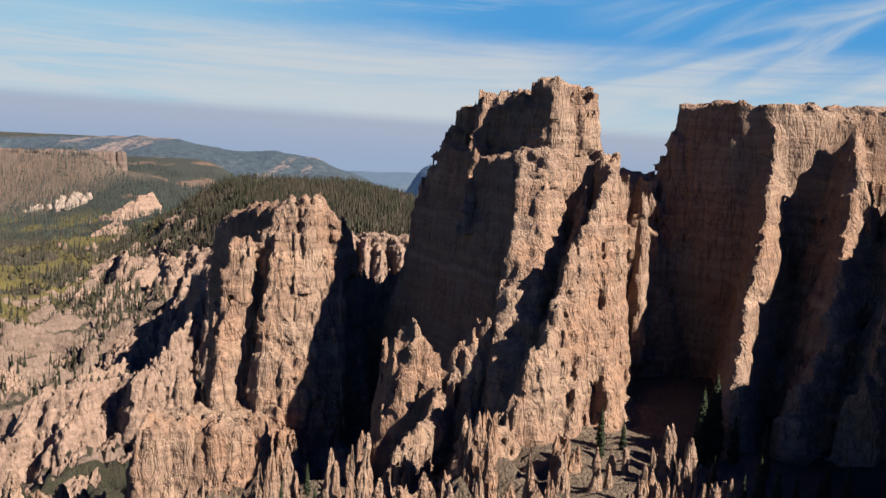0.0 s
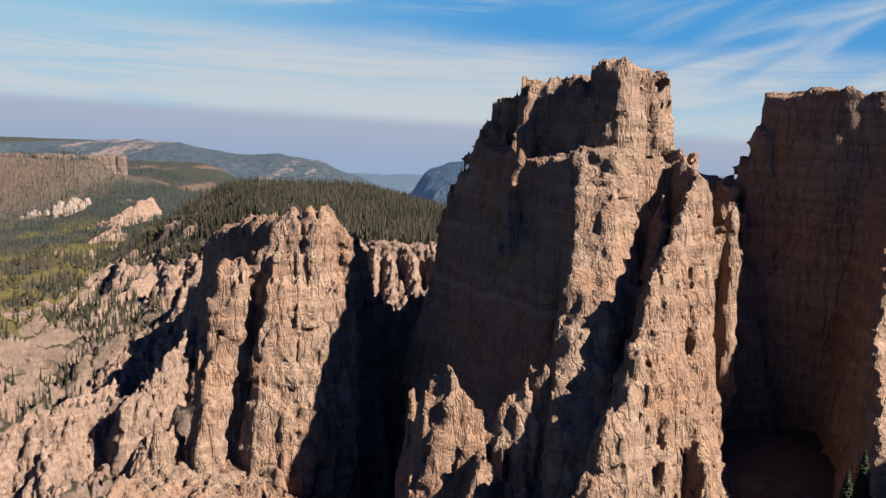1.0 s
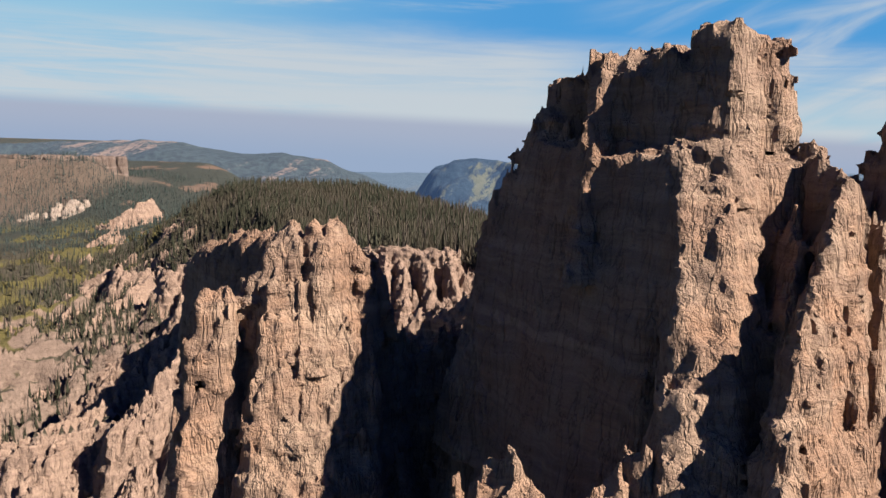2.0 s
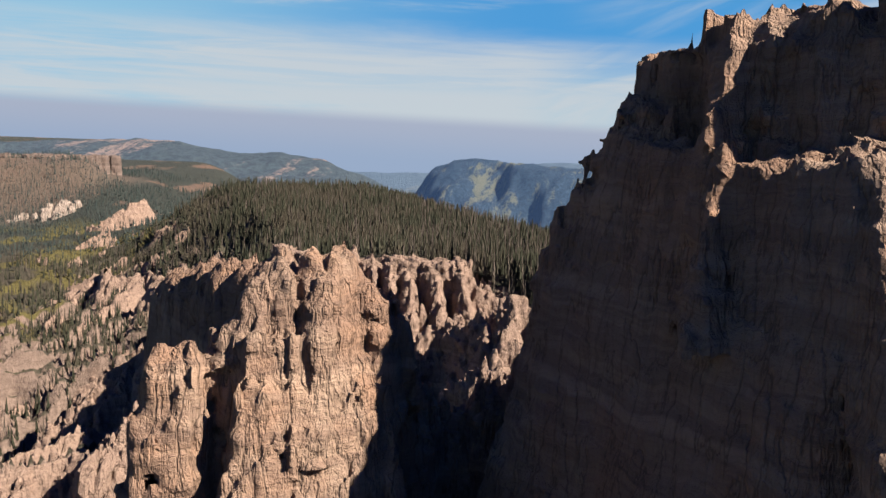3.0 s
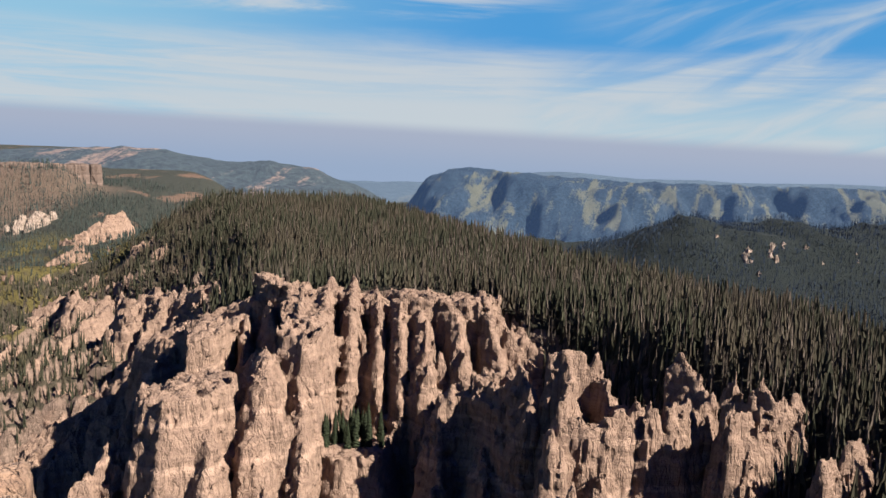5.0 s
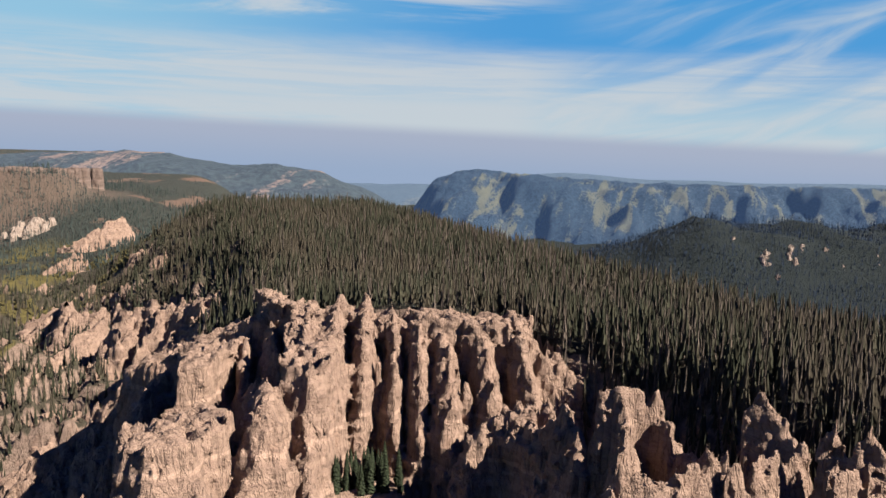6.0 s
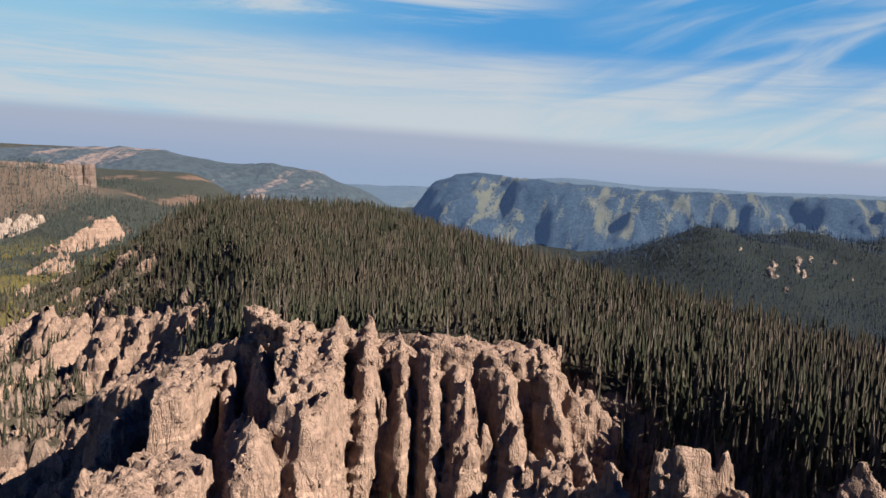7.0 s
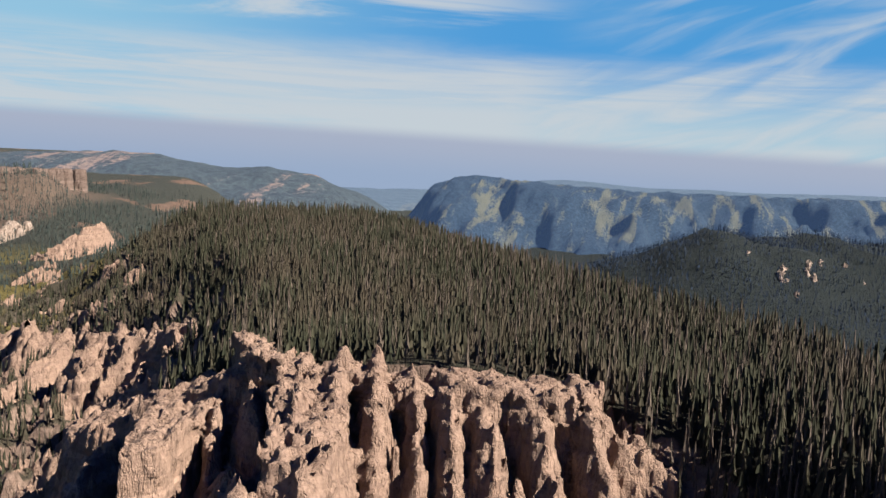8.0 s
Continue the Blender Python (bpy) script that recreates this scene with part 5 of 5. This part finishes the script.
def in_view(x, y):
    """The wedge of land that the flight looks over."""
    dx, dy = x + 15, y + 60
    return (dx < dy * 0.52 + 10) & (dx > -dy * 0.56 - 20)


def wood_density(x, y):
    sd = side(x, y) + 6 * fbm(x / 25, y / 25, 0, 3, 3)
    d = smooth(1, 5, sd) * (0.90 - 0.25 * smooth(0.1, 0.5, fbm(x / 70, y / 70, 0, 63, 3)))
    thin = 1 - 0.6 * smooth(-260, -400, x)
    d = d * (1 - 0.9 * smooth(-128, -150, x) * smooth(690, 610, y + 40 * fbm(x / 30, y / 30, 0, 65, 2)))
    thin = thin * (1 - 0.65 * np.exp(-((x + 195) / 60) ** 2 - ((y - 690) / 110) ** 2))
    slope = thin * smooth(500, 600, y) * smooth(-300, -60, sd) * smooth(-0.32, -0.05, fbm(x / 40, y / 60, 0, 64, 4) + 0.2 * smooth(640, 760, y)) * 0.75
    edge = smooth(-75, -50, sd) * smooth(-6, 4, x) * smooth(520, 505, y) * 0.95
    return np.where(in_view(x, y), np.maximum(np.maximum(d, slope), edge), 0)


near = forest_spots(-520, 190, 330, 1120, 3.6, 7, lambda x, y: wood_density(x, y) * (y < 1080), 11.5)
brink = forest_spots(-12, 110, 372, 545, 2.9, 17, lambda x, y: wood_density(x, y) * 0.85, 12.5)
near = np.concatenate([near, brink])
is_dead = np.random.default_rng(8).random(len(near)) < 0.20 + 0.24 * smooth(-80, 40, near[:, 0])
live_shapes = [conifer_shape(i) for i in range(6)]
dead_shapes = [conifer_shape(20 + i, 4, 4, True, True) for i in range(4)]
scatter_mesh("conifer_forest", near[~is_dead], live_shapes, (NEEDLES, BARK), "dense dark green spruce forest on the plateau", "forest")
scatter_mesh("dead_conifers", near[is_dead], dead_shapes, (DEAD, BARK), "grey-brown dead spruces among the living ones", "forest")
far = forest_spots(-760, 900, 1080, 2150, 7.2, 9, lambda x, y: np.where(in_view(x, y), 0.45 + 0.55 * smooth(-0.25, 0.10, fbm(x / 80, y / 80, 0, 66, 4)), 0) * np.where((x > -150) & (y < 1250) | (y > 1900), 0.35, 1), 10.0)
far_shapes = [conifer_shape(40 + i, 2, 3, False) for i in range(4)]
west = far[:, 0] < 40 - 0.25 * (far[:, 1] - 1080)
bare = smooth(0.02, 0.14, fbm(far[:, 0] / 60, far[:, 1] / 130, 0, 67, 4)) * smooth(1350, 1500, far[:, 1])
scatter_mesh("grey_conifers", far[west & (bare < 0.5)], far_shapes, (HAZED_GREY_NEEDLES, BARK), "spruce woods on the slopes beyond the valley, greyed for haze", "forest")
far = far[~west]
scatter_mesh("far_conifers", far, far_shapes, (HAZED_NEEDLES, BARK), "spruce woods on the distant hills, tinted blue for haze", "forest")


def spruce_crown(seed, height):
    """Drooping branches in whorls up a thin trunk. Corners and three-sided faces."""
    rng = random.Random(seed)
    v, f = [], []
    whorls = max(16, int(height * 3.0))
    for w in range(whorls):
        q = w / whorls
        z = height * (0.07 + 0.92 * q)
        reach = height * (0.125 * (1 - q) ** 0.7 + 0.008) * (0.7 + 0.3 * min(1, q * 6))
        count = 9 if q < 0.8 else 6
        for i in range(count):
            a = w * 1.3 + i * 6.283 / count + rng.uniform(-0.3, 0.3)
            r = reach * rng.uniform(0.7, 1.25)
            ca, sa = math.cos(a), math.sin(a)
            half = r * rng.uniform(0.30, 0.42)
            lift = height * 0.045 * (1 - q * 0.5)
            n = len(v)
            v += [(0, 0, z + lift), (ca * r * 0.62 - sa * half, sa * r * 0.62 + ca * half, z - r * 0.15),
                  (ca * r, sa * r, z - r * rng.uniform(0.15, 0.4)), (ca * r * 0.62 + sa * half, sa * r * 0.62 - ca * half, z - r * 0.15),
                  (ca * r * 0.6, sa * r * 0.6, z - r * 0.55 - 0.1)]
            f += [(n, n + 1, n + 2), (n, n + 2, n + 3), (n + 1, n + 4, n + 2), (n + 2, n + 4, n + 3)]
    n = len(v)
    v += [(0.06, 0, height * 0.95), (-0.03, 0.05, height * 0.95), (-0.03, -0.05, height * 0.95), (0, 0, height * 1.03)]
    f += [(n, n + 1, n + 3), (n + 1, n + 2, n + 3), (n + 2, n, n + 3)]
    return np.array(v), np.array(f)


def spruce(x, y, height, label, z=None):
    """One spruce of its own: trunk and crown."""
    z = float(land(np.array(x), np.array(y))) if z is None else z
    base = tagged(new("spruce"), label, "conifer", "spruces at the foot of the towers")
    base.location = (x, y, z)
    r = 0.016 * height
    ring = [(r * math.cos(i * 1.0472), r * math.sin(i * 1.0472), -1.5) for i in range(6)]
    trunk = mesh_of("trunk", ring + [(0, 0, height * 0.96)], np.zeros((0, 4)), [(i, (i + 1) % 6, 6) for i in range(6)], (BARK,), False)
    v, f = spruce_crown(int(x * 13 + y) % 977, height)
    crown = mesh_of("crown", v, np.zeros((0, 4)), f, (SPRUCE,), False)
    for name, me in (("trunk", trunk), ("crown", crown)):
        new(name, me).parent = base


def foot_trees():
    rng = random.Random(31)
    for x, y, h in ((42.6, 140, 12.5), (44.8, 141, 14), (43.8, 143, 11), (47.5, 139, 8), (28, 146, 7), (31, 143, 5.5), (27, 140, 5)):
        spruce(x, y, h, "dark green spruce standing among the rocks")
    for i in range(16):
        x, y = rng.uniform(34, 62), rng.uniform(106, 132)
        spruce(x, y, rng.uniform(5, 9), "dark green spruce in the shaded gully")
    for i in range(14):
        x, y = rng.uniform(-26, 0), rng.uniform(135, 175)
        spruce(x, y, rng.uniform(3.5, 6.5), "small dark spruce between the rock spires")
    for i in range(26):
        x, y = rng.uniform(-60, -42), rng.uniform(455, 474)
        spruce(x, y, rng.uniform(8, 13), "green spruce on a terrace at the foot of the rim cliff", 1.0)


foot_trees()


# ---------------------------------------------------------------- distance
def far_ridge(name, x0, x1, y0, y1, step, height, mat, label):
    xs, ys = np.arange(x0, x1, step), np.arange(y0, y1, step)
    gx, gy = np.meshgrid(xs, ys)
    gz = height(gx, gy)
    n = len(xs)
    a = (np.arange(len(ys) - 1)[:, None] * n + np.arange(n - 1)[None, :]).ravel()
    me = mesh_of(name, np.stack([gx.ravel(), gy.ravel(), gz.ravel()], 1), np.stack([a, a + 1, a + n + 1, a + n], 1), None, (mat,))
    tagged(new(name, me), label, "mountain", kind="structure")


def left_heights(x, y):
    k = (y - 277) / 2523                                   # the slope opens towards the valley
    u = x / k + 20 * fbm(x / 110, y / 110, 0, 71, 4)
    crest = np.interp(u, (-1500, -1230, -910, -790, -618, -511, -440, -372, -292, -216, -150, -90), (20, 30, 49, 42, 15, 23, 12, 4, -27, -62, -110, -172)) - 0.10 * np.maximum(y - 2850, 0)
    roll = 10 * (ridged(x / 130, y / 220, 79) - 0.6) * smooth(3000, 2600, y) + 4 * fbm(x / 60, y / 60, 0, 72, 4)
    return -172 + (crest + 172) * smooth(1900, 2700, y + 120 * fbm(x / 150, y / 150, 0, 80, 3)) + roll + 4 * fbm(x / 30, y / 30, 0, 73, 3)


def right_heights(x, y):
    k = (y - 277) / 2420
    u = x / k + 16 * fbm(x / 70, y / 70, 0, 74, 4)
    crest = np.interp(u, (-170, -110, -80, -47, 0, 70, 180, 294, 607, 1141, 2000), (-185, -110, -55, -18, 8, 21, 8, -3, -11, -10, -20)) - 0.10 * np.maximum(y - 2950, 0)
    face = smooth(2150, 2850, y + 300 * fbm(x / 130, y / 300, 0, 75, 3))
    spur = 22 * (ridged((x - 0.25 * y) / 62, y / 240, 86) - 0.5) * face * (1.05 - face) * 3 + 30 * (ridged((x - 0.25 * y + 40 * fbm(x / 90, y / 90, 0, 70, 3)) / 150, y / 500, 76) - 0.5) * (1 - face) * face * 4
    return -192 + (crest + 192) * face + spur * smooth(-60, 60, u) + 5 * fbm(x / 35, y / 35, 0, 77, 4) + 7 * (ridged((x - 0.4 * y) / 30, y / 95, 87) - 0.5) * smooth(-150, -90, u)


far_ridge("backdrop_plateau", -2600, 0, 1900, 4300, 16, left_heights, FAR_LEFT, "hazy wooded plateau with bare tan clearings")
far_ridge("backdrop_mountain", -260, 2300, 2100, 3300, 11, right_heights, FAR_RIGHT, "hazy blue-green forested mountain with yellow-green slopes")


def last_heights(x, y):
    z = -66 + 9 * fbm(x / 300, y / 300, 0, 78, 4) + 24 * np.exp(-((x - 580) / 260) ** 2) - 74 * smooth(480, 150, x)
    # The low part is an added sheet that stands in for valley haze.
    return np.maximum(z, -118 + 8 * fbm(x / 160, y / 160, 0, 88, 3)) - 60 * smooth(3700, 3500, y)


# Emits blue in place of haze, strongest on this last backdrop.
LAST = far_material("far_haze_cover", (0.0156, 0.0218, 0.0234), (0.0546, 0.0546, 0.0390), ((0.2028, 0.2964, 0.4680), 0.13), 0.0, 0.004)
far_ridge("backdrop_ridge", -1300, 3200, 3500, 4860, 26, last_heights, LAST, "faint blue ridge and low glowing haze sheet beyond the forested mountain")
